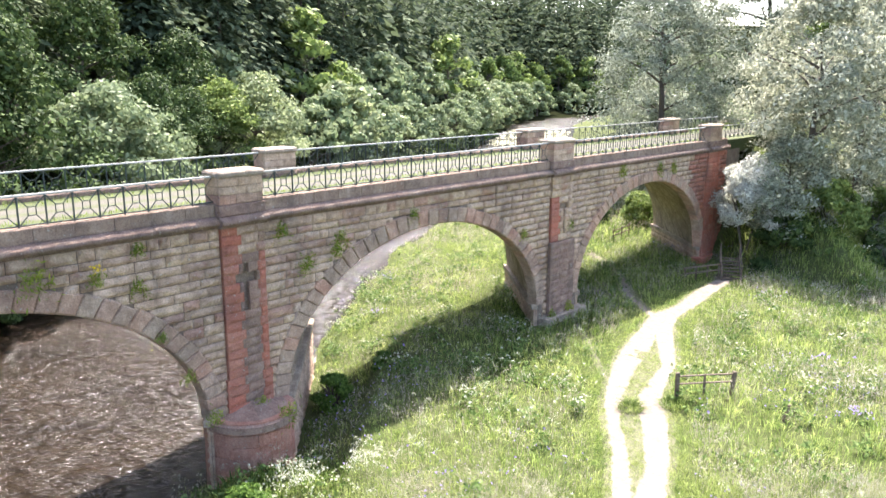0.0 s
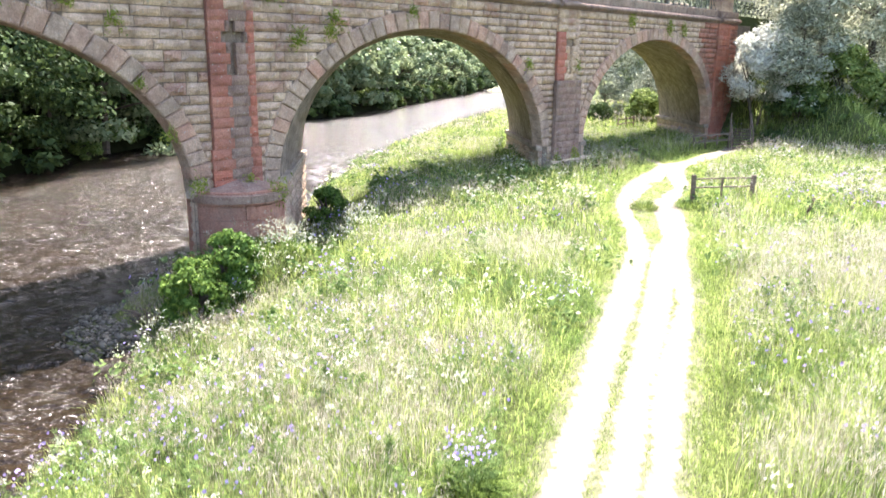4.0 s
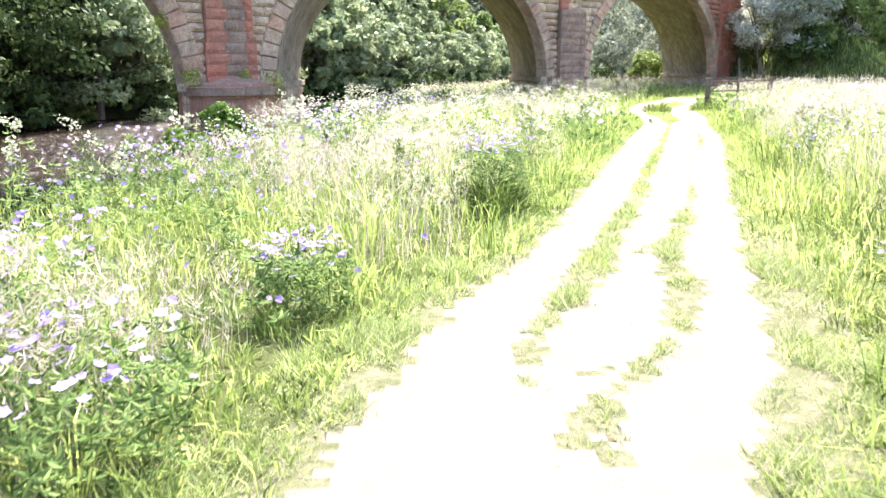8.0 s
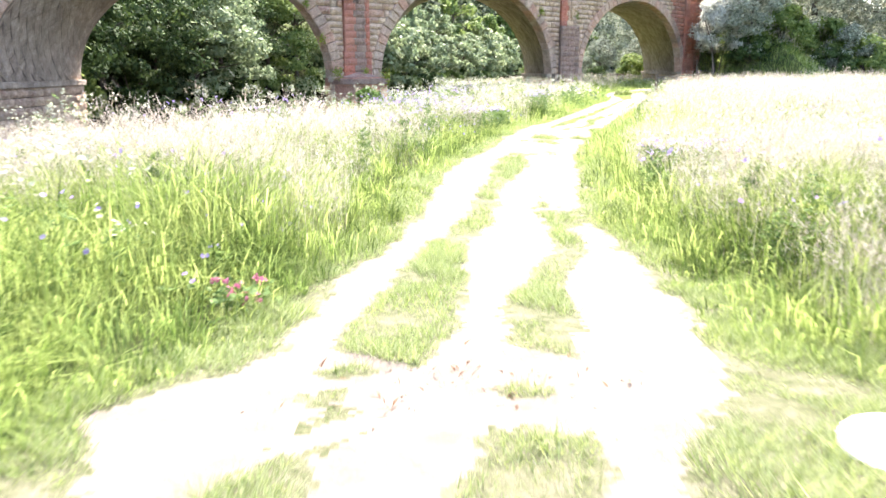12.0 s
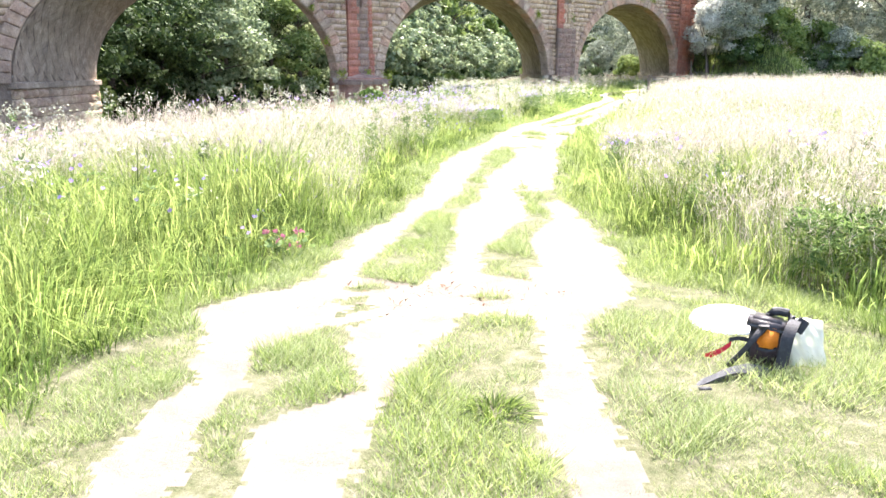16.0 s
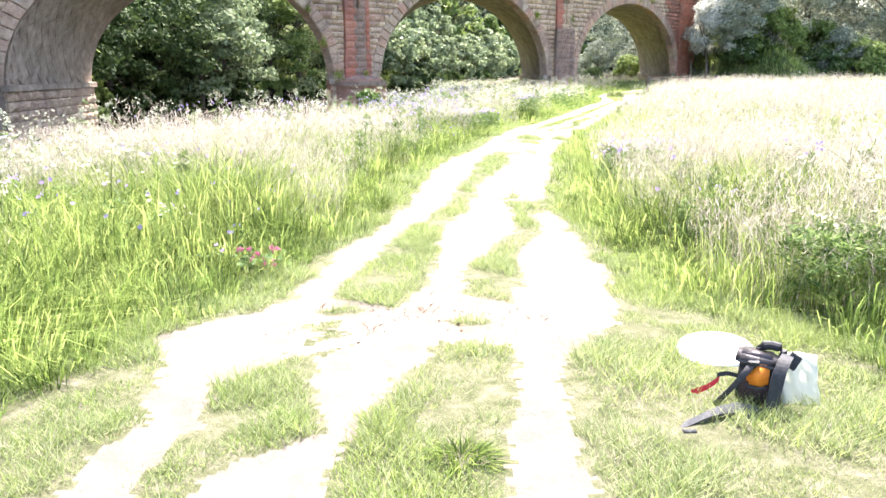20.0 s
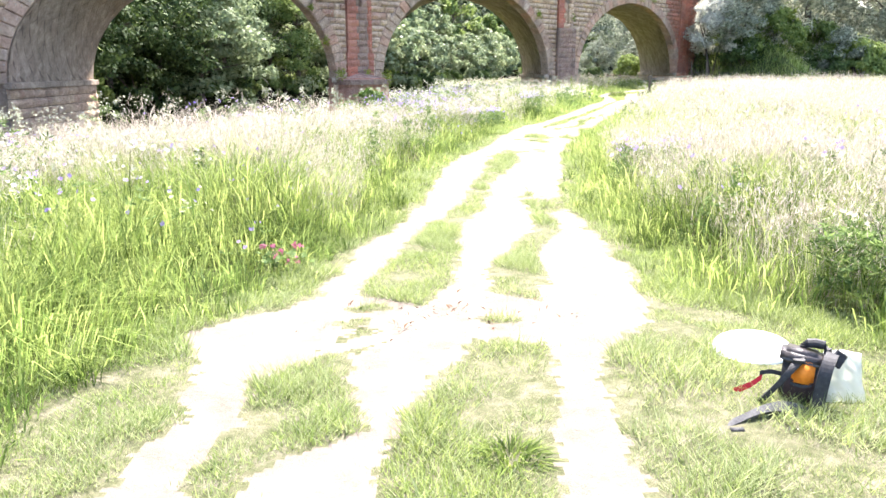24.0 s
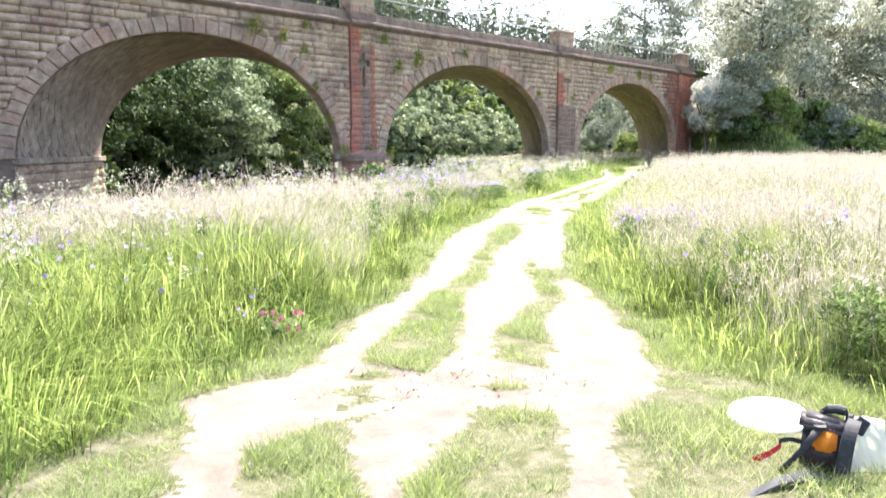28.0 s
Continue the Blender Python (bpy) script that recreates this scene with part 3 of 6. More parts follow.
# arch rings, one wedge stone at a time
for c in ARCHES:
    ring = part("arch_ring", arch_wall(c, FACE + 0.1, FACE + 0.11, c - HALF - 0.3, c + HALF + 0.3), MORTAR, bridge, "ring of wedge-shaped arch stones")
    edges, a = [0.0], 0.0
    step = math.pi / 41
    for i in range(41):
        edges.append((i + 1) * step)
    for i in range(41):
        a0, a1 = edges[i] + 0.0016, edges[i + 1] - 0.0016
        out = RING + rng.uniform(-0.07, 0.06)
        n0, n1 = FACE - 0.10 - rng.uniform(0, 0.03), FACE + 0.55
        pts = []
        for ang, g in ((a0, 0.0), (a1, 0.0), (a1, out), (a0, out)):
            pts.append((c - (HALF + g) * math.cos(ang), SPRING + (RISE + g) * math.sin(ang)))
        mx, mz = sum(p[0] for p in pts) / 4, sum(p[1] for p in pts) / 4
        v = [(p[0], n1, p[1]) for p in pts] + [(p[0], n0 + 0.045, p[1]) for p in pts]
        v += [(p[0] + (mx - p[0]) * 0.16, n0 + rng.uniform(-0.012, 0.012), p[1] + (mz - p[1]) * 0.16) for p in pts]
        f = [(0, 1, 2, 3)] + [(j, (j + 1) % 4, 4 + (j + 1) % 4, 4 + j) for j in range(4)] + [(4 + j, 4 + (j + 1) % 4, 8 + (j + 1) % 4, 8 + j) for j in range(4)] + [(8, 9, 10, 11)]
        bm = bm_of(v, f)
        bmesh.ops.recalc_face_normals(bm, faces=bm.faces)
        q = abs(mx - c) / HALF
        part("voussoir", bm, STONE_PINK if rng.random() < (0.7 if q < 0.45 else 0.15) or c > 30 else STONE_RING, ring)
    # the vault: diagonal courses of the skew
    V, F, o = [], [], 0
    arc, prev, table = 0.0, None, [(0.0, 0.0)]
    for i in range(1, 401):
        g = math.pi * i / 400
        p, p0 = (-HALF * math.cos(g), RISE * math.sin(g)), (-HALF * math.cos(g - math.pi / 400), RISE * math.sin(g - math.pi / 400))
        arc += math.hypot(p[0] - p0[0], p[1] - p0[1])
        table.append((arc, g))
    A, G = np.array(table).T
    deep = (WIDE - FACE)
    ca, sa_ = math.cos(radians(52)), math.sin(radians(52))
    for iu in range(-70, 120):
        for iv in range(-30, 60):
            u0, u1 = iu * 0.42 + 0.012, iu * 0.42 + 0.408
            v0, v1 = iv * 1.15 + (iu % 2) * 0.55 + 0.012, iv * 1.15 + (iu % 2) * 0.55 + 1.138
            cu, cv = (u0 + u1) / 2, (v0 + v1) / 2
            x, y = cu * ca - cv * sa_ + 2, cu * sa_ + cv * ca
            if not (-0.55 < x < arc + 0.55 and -0.5 < y < deep + 0.5):
                continue
            q = []
            push = rng.uniform(0.0, 0.025)
            for uu, vv in ((u0, v0), (u1, v0), (u1, v1), (u0, v1)):
                px, py = min(max(uu * ca - vv * sa_ + 2, 0), arc), min(max(uu * sa_ + vv * ca, 0.12), deep)
                g = float(np.interp(px, A, G))
                q.append((c - (HALF - push) * math.cos(g) + across(py + FACE), py + FACE, SPRING + (RISE - push) * math.sin(g)))
            V += q
            F.append((o, o + 3, o + 2, o + 1))
            o += 4
    tagged(part("vault_masonry", np_mesh("vault_masonry", V, F, STONE_INNER), None, bridge, "diagonal weathered stone courses under the skew arch"), kind="stuff")
    v = []
    N = 40
    for i in range(N + 1):
        g = math.pi * (1 - i / N)
        for n in (FACE + 0.6, WIDE - 0.02):
            v.append((c + (HALF + 0.03) * math.cos(g) + across(n), n, SPRING + (RISE + 0.03) * math.sin(g)))
    part("vault", bm_of(v, [(2 * i, 2 * i + 1, 2 * i + 3, 2 * i + 2) for i in range(N)]), MORTAR, bridge)

# piers below the springing, with a ledge and a coursed plinth
SIDE = math.atan2(1, SKEW)
LONG = (WIDE - FACE) * math.hypot(1, SKEW)
for i in range(len(ARCHES)):
    s0 = ARCHES[i] + HALF
    s1 = ARCHES[i + 1] - HALF if i + 1 < len(ARCHES) else s0 + 6
    v = []
    for n in (FACE, WIDE):
        for s in (s0, s1):
            v += [(s + across(n), n, -3.5), (s + across(n), n, SPRING)]
    pier = part("pier", bm_of(v, [(0, 2, 3, 1), (4, 5, 7, 6), (0, 1, 5, 4), (2, 6, 7, 3), (1, 3, 7, 5)]), MORTAR, bridge, "stone pier with projecting ledge and plinth")
    for s, flip in ((s0, True), (s1, False)):
        if i == len(ARCHES) - 1 and not flip or i == 0 and flip and s < -30:
            continue
        base = Matrix.Translation((s, FACE, 0)) @ Matrix.Rotation(SIDE, 4, "Z")
        if flip:
            base = Matrix.Translation((s + across(WIDE), WIDE, 0)) @ Matrix.Rotation(SIDE + math.pi, 4, "Z")
        # face of a block looks to local -y: the arch at s1 opens to +s, that at s0 to -s
        turn = base
        x = -0.1
        while x < LONG:
            ln = min(rng.uniform(0.9, 1.4), LONG + 0.1 - x)
            bmx = box(bmesh.new(), x, x + ln - 0.012, -0.24, 0.1, SPRING - 0.2, SPRING + 0.06, 0.025)
            part("ledge_stone", bmx, STONE_INNER, pier, "", turn)
            x += ln
        zz = -2.6
        while zz < SPRING - 0.25:
            x = -0.05
            while x < LONG:
                ln = rng.uniform(0.5, 1.1)
                e = LONG if LONG - x - ln < 0.4 else x + ln
                block("plinth_stone", B_GREY, pier, x, e, -0.12, zz, min(zz + 0.4, SPRING - 0.2), turn=turn)
                x = e
            zz += 0.4

# pilasters of small blocks, with a cross let into them
for k, (s0, s1) in enumerate(PILASTERS):
    wide = s1 - s0
    core = box(bmesh.new(), s0 + 0.04, s1 - 0.04, 0.36, 0.6, -3.2, TOP)
    pil = part("pilaster", core, STONE_DARK, bridge, "pilaster of red and dark sandstone blocks with a cross recess" if k in (2, 3) else "sandstone pilaster")
    if k < 1:
        continue
    z = -2.8 if k < 3 else -0.4
    row = 0
    while z < TOP - 0.05:
        h = 0.36 if TOP - z > 0.5 else TOP - z
        low = k == 3 and z < 4.5
        g = 0.22 if low else (0.1 if z < 2.4 else 0.0)
        n = -0.16 if low else -0.0
        mid = 0.4 * wide + (0.09 if row % 2 else -0.07)
        right = 0.82 * wide + (0.05 if row % 2 else -0.03)
        upper = z > 7.1
        cuts = [(s0 - g, s0 + mid), (s0 + mid, s0 + right), (s0 + right, s1 + g)]
        meshes = [B_RED, B_DARK, B_RED]
        if upper:
            meshes = [B_RED, B_GREY, B_PINK]
        if k == 3:
            meshes = [B_DARK, B_DARK, B_DARK] if low else [B_RED if not upper else B_GREY, B_GREY, B_GREY]
        if k == 4:
            meshes = [B_RED] * 3
        if k == 1:
            meshes = [B_GREY, B_DARK, B_GREY]
        cx = s0 + wide * (0.52 if k == 2 else 0.62)
        for (a, b), ms in zip(cuts, meshes):
            spans = [(a, b)]
            if k in (2, 3):
                holes = []
                if 4.95 < z + h / 2 < 6.9:
                    holes.append((cx - 0.11, cx + 0.11))
                if abs(z + h / 2 - 6.45) < 0.18:
                    holes = [(cx - 0.45, cx + 0.45)]
                for h0, h1 in holes:
                    nxt = []
                    for p, q in spans:
                        if q <= h0 or p >= h1:
                            nxt.append((p, q))
                        else:
                            if h0 - p > 0.04:
                                nxt.append((p, h0))
                            if q - h1 > 0.04:
                                nxt.append((h1, q))
                    spans = nxt
            for p, q in spans:
                if q - p > 0.04:
                    block("pilaster_stone", ms, pil, p, q, n + 0.02 + rng.uniform(-0.012, 0.012), z, z + h, gap=0.005)
        z += h
        row += 1

# cornice roll, blocking course, pillars
PROFILE = [(0.35, 0.0), (-0.04, 0.0), (-0.06, 0.05), (-0.14, 0.08), (-0.23, 0.13), (-0.27, 0.2), (-0.25, 0.28), (-0.19, 0.34), (-0.1, 0.38), (-0.04, 0.42), (0.35, 0.42)]
v = [(x, y, z) for x in (0.0, 1.0) for y, z in PROFILE]
np_ = len(PROFILE)
f = [(i, (i + 1) % np_, np_ + (i + 1) % np_, np_ + i) for i in range(np_)] + [tuple(range(np_))[::-1], tuple(range(np_, 2 * np_))]
roll_mesh = bpy.data.meshes.new("cornice_stone")
roll_mesh.from_pydata(v, [], f)
roll_mesh.materials.append(CORNICE)
cope_bm = box(bmesh.new(), 0, 1, 0, 0.5, 0, 0.45, 0.02)
cope_mesh = bpy.data.meshes.new("coping_stone")
cope_bm.to_mesh(cope_mesh)
cope_bm.free()
cope_mesh.materials.append(COPING)
cornice = part("cornice", box(bmesh.new(), WEST, 44.5, FACE + 0.1, FACE + 0.6, TOP, 9.1), CORNICE, bridge, "weathered roll-moulded cornice")
for run0, run1, n in [(a, b, 0.0) for a, b in PILASTERS] + [(PILASTERS[i][1], PILASTERS[i + 1][0], FACE) for i in range(4)] + [(42.9, 44.6, FACE)]:
    s = run0 - (0.1 if n == 0 else 0)
    end = run1 + (0.1 if n == 0 else 0)
    cnt = max(1, round((end - s) / 1.25))
    for j in range(cnt):
        a, b = s + (end - s) * j / cnt, s + (end - s) * (j + 1) / cnt
        part("cornice_stone", roll_mesh, None, cornice, "", Matrix.Translation((a + 0.004, n + rng.uniform(-0.012, 0.012), TOP + rng.uniform(-0.008, 0.008))) @ Matrix.Diagonal((b - a - 0.008, 1, 1, 1)))
        if n > 0:
            part("coping_stone", cope_mesh, None, cornice, "", Matrix.Translation((a + 0.004, n + 0.02 + rng.uniform(-0.01, 0.01), 8.75)) @ Matrix.Diagonal((b - a - 0.008, 1, 1, 1)))
part("rear_cornice", box(bmesh.new(), WEST + across(WIDE), 52, WIDE - 0.5, WIDE + 0.15, TOP, 9.2, 0.03), CORNICE, bridge)


def pillar(s0, s1, n0, n1):
    p = part("pillar", box(bmesh.new(), s0 + 0.06, s1 - 0.06, n0 + 0.06, n1 - 0.06, TOP + 0.42, 10.12), MORTAR, bridge, "square coursed stone parapet pillar")
    part("base_course", box(bmesh.new(), s0 - 0.05, s1 + 0.05, n0 - 0.05, n1 + 0.05, TOP + 0.425, 9.16, 0.03), STONE_DARK, p)
    for j, (z0, z1) in enumerate(((9.16, 9.5), (9.5, 9.8), (9.8, 10.12))):
        cut_at = s0 + (s1 - s0) * (0.38, 0.62, 0.45)[j]
        for a, b in ((s0, cut_at), (cut_at, s1)):
            part("pillar_stone", box(bmesh.new(), a + 0.006, b - 0.006, n0 + rng.uniform(0, 0.015), n1, z0 + 0.006, z1 - 0.006, 0.02), STONE if rng.random() < 0.7 else STONE_PINK, p)
    bm = box(bmesh.new(), s0 - 0.07, s1 + 0.07, n0 - 0.07, n1 + 0.07, 10.12, 10.36, 0.07)
    part("cap", bm, CAPSTONE, p, "pale lichened cap stone")


for s0, s1 in PILASTERS:
    pillar(s0 - 0.02, s1 + 0.02, 0.0, 0.95)
    pillar(s0 + across(WIDE) - 0.2, s1 + across(WIDE) - 0.2, WIDE - 0.85, WIDE + 0.1)

# iron railings
PITCH = 0.82


def bar(a, b, w):
    a, b = Vector(a), Vector(b)
    d = b - a
    m = Matrix.Translation((a + b) / 2) @ d.to_track_quat("Z", "Y").to_matrix().to_4x4() @ Matrix.Diagonal((w, w, d.length, 1))
    bm = bmesh.new()
    bmesh.ops.create_cube(bm, size=1.0, matrix=m)
    return bm


def bars(rows, w):
    out = bmesh.new()
    for a, b in rows:
        q = bar(a, b, w)
        tmp = bpy.data.meshes.new("bars")
        q.to_mesh(tmp)
        out.from_mesh(tmp)
        q.free()
        bpy.data.meshes.remove(tmp)
    return out


def made_mesh(name, bm, mat):
    me = bpy.data.meshes.new(name)
    bm.to_mesh(me)
    bm.free()
    me.materials.append(mat)
    return me


X0, X1, Z0, Z1 = 0.29, 0.53, 0.36, 0.62
lattice_mesh = made_mesh("lattice", bars([((0.02, 0, 0.06), (X0, 0, Z0)), ((X0, 0, Z0), (X0, 0, Z1)), ((X0, 0, Z1), (0.02, 0, 0.92)), ((0.8, 0, 0.06), (X1, 0, Z0)), ((X1, 0, Z0), (X1, 0, Z1)),
                                          ((X1, 0, Z1), (0.8, 0, 0.92)), ((X0, 0, Z0), (X1, 0, Z0)), ((X0, 0, Z1), (X1, 0, Z1))], 0.026), IRON)
post_mesh = made_mesh("post", box(bmesh.new(), -0.022, 0.022, -0.022, 0.022, 0, 0.98), IRON)
for n, off in ((0.42, 0.0), (WIDE - 0.4, across(WIDE) - 0.2)):
    for i in range(5):
        a = PILASTERS[i][1] + off + 0.02
        b = PILASTERS[i + 1][0] + off - 0.02 if i < 4 else a + 9
        rail = part("railing", box(bmesh.new(), a, b, n - 0.045, n + 0.045, 10.13, 10.2, 0.012), RAIL, bridge, "wrought iron railing of octagon lattice panels")
        part("bottom_rail", box(bmesh.new(), a, b, n - 0.025, n + 0.025, 9.24, 9.28), IRON, rail)
        cnt = round((b - a) / PITCH)
        st = (b - a) / cnt
        for j in range(cnt):
            at = Matrix.Translation((a + j * st, n, 9.19)) @ Matrix.Diagonal((st / PITCH, 1, 1, 1))
            part("lattice", lattice_mesh, None, rail, "", at)
            if j:
                part("post", post_mesh, None, rail, "", Matrix.Translation((a + j * st, n, 9.19)))

# carriageway with grassy verges
v = [(WEST, FACE + 0.3), (EAST, FACE + 0.3), (EAST + 8, WIDE - 0.3), (WEST + 6, WIDE - 0.3)]
bm = bm_of([(s, n, 9.02) for s, n in v] + [(s, n, 8.0) for s, n in v], [(0, 1, 2, 3), (7, 6, 5, 4), (0, 4, 5, 1), (1, 5, 6, 2), (2, 6, 7, 3), (3, 7, 4, 0)])
part("carriageway", bm, DECK, bridge, "pale gravel carriageway with grassy verges")

# rounded cutwater of the pier in the river's edge
cut = part("cutwater", bm_of(*tube([(0.92, 0.35, -3.2), (0.92, 0.35, 0.9)], [1.58, 1.58], 28)), MORTAR, bridge, "rounded red sandstone cutwater with a dark cap")


def arc_block(r0, r1, a0, a1, z0, z1, z2=None):
    v, N = [], 4
    for i in range(N + 1):
        g = a0 + (a1 - a0) * i / N
        for r, zz in ((r0, z0), (r1, z0), (r1, z1), (r0, z2 if z2 is not None else z1)):
            v.append((0.92 + r * math.cos(g), 0.35 + 1.05 * r * math.sin(g), zz))
    f = []
    for i in range(N):
        o = i * 4
        f += [(o + j, o + 4 + j, o + 4 + (j + 1) % 4, o + (j + 1) % 4) for j in range(4)]
    f += [(0, 1, 2, 3), (4 * N + 3, 4 * N + 2, 4 * N + 1, 4 * N)]
    bm = bm_of(v, f)
    bmesh.ops.recalc_face_normals(bm, faces=bm.faces)
    return bm


zz, row = -2.6, 0
while zz < 0.85:
    h = 0.48
    cnt = 3
    for j in range(-1, cnt + 1):
        a0 = math.pi + (j + (0.5 if row % 2 else 0.1)) * math.pi / cnt
        part("cutwater_stone", arc_block(1.4, 1.68 + rng.uniform(-0.01, 0.02), a0 + 0.006, a0 + math.pi / cnt - 0.006, zz + 0.008, zz + h - 0.008), STONE_WET, cut)
    zz += h
    row += 1
for j in range(5):
    a0 = math.pi + j * math.pi / 5
    part("cap_stone", arc_block(0.3, 1.82, a0 + 0.004, a0 + math.pi / 5 - 0.004, 0.88, 1.14, 1.5), STONE_DARK, cut)
# plinth of the meadow pier
part("plinth", box(bmesh.new(), 19.9, 24.0, -0.42, 0.6, -0.6, 0.42, 0.04), STONE_INNER, bridge)
part("plinth", box(bmesh.new(), 40.3, 43.3, -0.3, 0.6, -0.4, 0.5, 0.04), STONE_RED, bridge)

# ---- track and meadow ----
# thin tufts on the bare earth: place and reach
PATCHES = [(-2.95, -12.75, 0.16, 0.3), (-1.95, -12.4, 0.14, 0.1), (-2.85, -12.1, 0.15, 0.07), (-2.0, -13.0, 0.2, 0.2), (0.9, 3.9, 0.1, 0.25), (1.0, 4.5, 0.1, 0.08), (1.3, 4.55, 0.12, 0.07), (1.72, 4.5, 0.1, 0.08), (0.6, 4.8, 0.1, 0.06), (0.75, 5.2, 0.08, 0.06),
           (1.9, 7.3, 0.2, 0.12), (9.2, 32.6, 0.5, 0.4), (10.7, 36.8, 0.6, 0.7), (-1.05, -7.9, 0.25, 0.8), (0.0, 1.2, 0.32, 0.75), (-0.86, -1.4, 0.28, 0.2), (0.7, 1.3, 0.13, 0.35), (-0.25, -1.1, 0.18, 0.3), (-1.06, -2.6, 0.27, 0.55)]


def slant(y):
    """How squarely the track is crossed by a line of equal y."""
    mid = (np.interp(y + 0.8, LEFT_RUT[:, 0], LEFT_RUT[:, 1]) - np.interp(y - 0.8, LEFT_RUT[:, 0], LEFT_RUT[:, 1])) / 1.6
    return 1 / np.sqrt(1 + mid * mid * 0.8)


def bareness(x, y):
    """Over 0 where the track is bare earth, about the metres in from the edge."""
    n = 0.04 * wave(x, y, 3.7, 1.0) + 0.06 * wave(x, y, 9.0, 4.0) + 0.055 * wave(x, y, 19.0, 2.0) + 0.03 * wave(x, y, 37.0, 3.0)
    b = np.full(np.shape(x), -9.0)
    for rut in (LEFT_RUT, MIDDLE_RUT, RIGHT_RUT):
        a, c = np.interp(y, rut[:, 0], rut[:, 1]), np.interp(y, rut[:, 0], rut[:, 2])
        b = np.maximum(b, ((c - a) / 2 - np.abs(x - (a + c) / 2)) * 1.35 * slant(y))
    b = np.minimum(b, 53.0 - y) + n
    for px, py, rx, ry in PATCHES:
        b = np.minimum(b, (np.hypot((x - px) / rx, (y - py) / ry) - 1) * 0.16 + n * 1.5)
    t, _ = off_line(x, y, TRAIL)
    return np.maximum(b, 0.17 - np.abs(t) + n)


def track_gap(x, y):
    """How far off the track's edge; the trodden margin by the bag counts as track."""
    left = np.interp(y, LEFT_RUT[:, 0], LEFT_RUT[:, 1]) - 0.5 * smooth(-12.6, -13.6, y)
    right = np.interp(y, RIGHT_RUT[:, 0], RIGHT_RUT[:, 2]) + 1.75 * smooth(-11.6, -13.2, y) + 0.25 * smooth(2, 4, y) * (1 - smooth(7, 9, y))
    return np.maximum(np.maximum(left - x, x - right) * slant(y), y - 53.5)


def path_grid(xs, ys):
    X, Y = np.meshgrid(xs, ys)
    nx, ny = len(xs), len(ys)
    i = (np.arange(ny - 1)[:, None] * nx + np.arange(nx - 1)[None]).ravel()
    f = np.stack([i, i + 1, i + nx + 1, i + nx], 1)
    X2, Y2 = (X[:-1, :-1] + X[1:, 1:]) / 2, (Y[:-1, :-1] + Y[1:, 1:]) / 2
    k = ((bareness(X2, Y2) > -0.6) | (track_gap(X2, Y2) < 0.6)).ravel()
    f = f[k]
    used = np.unique(f)
    back = np.zeros(nx * ny, np.int32)
    back[used] = np.arange(len(used))
    x, y = X.ravel()[used], Y.ravel()[used]
    z = land(x, y) + 0.03 - 0.016 * smooth(0.0, 0.25, bareness(x, y)) + 0.005 * wave(x, y, 7.0, 2.0) - 0.082 * smooth(0.15, 0.6, np.minimum(track_gap(x, y), -bareness(x, y)))
    turfy = bareness(X2.ravel()[k], Y2.ravel()[k]) < -0.05 + 0.06 * np.random.default_rng(2).random(k.sum())
    return np.stack([x, y, z], 1), back[f], turfy


near_path = path_grid(np.arange(-5.5, 2.2, 0.035), np.arange(-16.2, -8, 0.035))
far_path = path_grid(np.arange(-5.5, 23, 0.075), np.arange(-8.04, 67, 0.075))
back_path = path_grid(np.arange(-5.5, 2.2, 0.1), np.arange(-24, -16.1, 0.1))
v, f, turfy = [], [], []
for pv, pf, pt in (near_path, far_path, back_path):
    f.append(pf + sum(len(q) for q in v))
    v.append(pv)
    turfy.append(pt)
path_mesh = np_mesh("path", np.concatenate(v), np.concatenate(f), EARTH, True)
path_mesh.materials.append(TURF_SOIL)
path_mesh.polygons.foreach_set("material_index", np.concatenate(turfy).astype(np.int32))
tagged(new("path", path_mesh), "bare pale earth farm track with two ruts", "track", kind="structure")
grow = np.random.default_rng(11)


def in_view(x, y):
    """The part of the meadow that lies along the way."""
    return (np.abs(x + 2.2) < (y + 19.5) * 0.64 + 1.5)


def meadow_points(x0, x1, y0, y1, per_m2):
    k = int((x1 - x0) * (y1 - y0) * per_m2)
    x, y = grow.uniform(x0, x1, k), grow.uniform(y0, y1, k)
    d, _ = off_line(x, y, RIVER)
    s = (x - BRIDGE_AT[0]) * UX + (y - BRIDGE_AT[1]) * UY
    n = -(x - BRIDGE_AT[0]) * UY + (y - BRIDGE_AT[1]) * UX
    pier = np.zeros(k, bool)
    for c0, c1 in ((-0.9, 2.9), (19.5, 23.9), (40.4, 60)):
        q = s - across(n)
        pier |= (q > c0 - 0.4) & (q < c1 + 0.4) & (n > -0.5) & (n < WIDE + 0.2)
    ok = (d < -8) & ~pier & in_view(x, y)
    ok[ok] = land(x[ok], y[ok]) > -1.93
    return x[ok], y[ok]


def slivers(x, y, h, w, lean):
    """Short blades, one triangle each."""
    n = len(x)
    a, f = grow.uniform(0, 2 * np.pi, n), grow.uniform(0, 2 * np.pi, n)
    z = land(x, y) + 0.016
    sx, sy = np.cos(f) * w / 2, np.sin(f) * w / 2
    v = np.stack([np.stack([x - sx, y - sy, z], 1), np.stack([x + sx, y + sy, z], 1), np.stack([x + np.cos(a) * h * lean, y + np.sin(a) * h * lean, z + h], 1)], 1)
    return v.reshape(-1, 3), np.arange(n * 3).reshape(-1, 3)


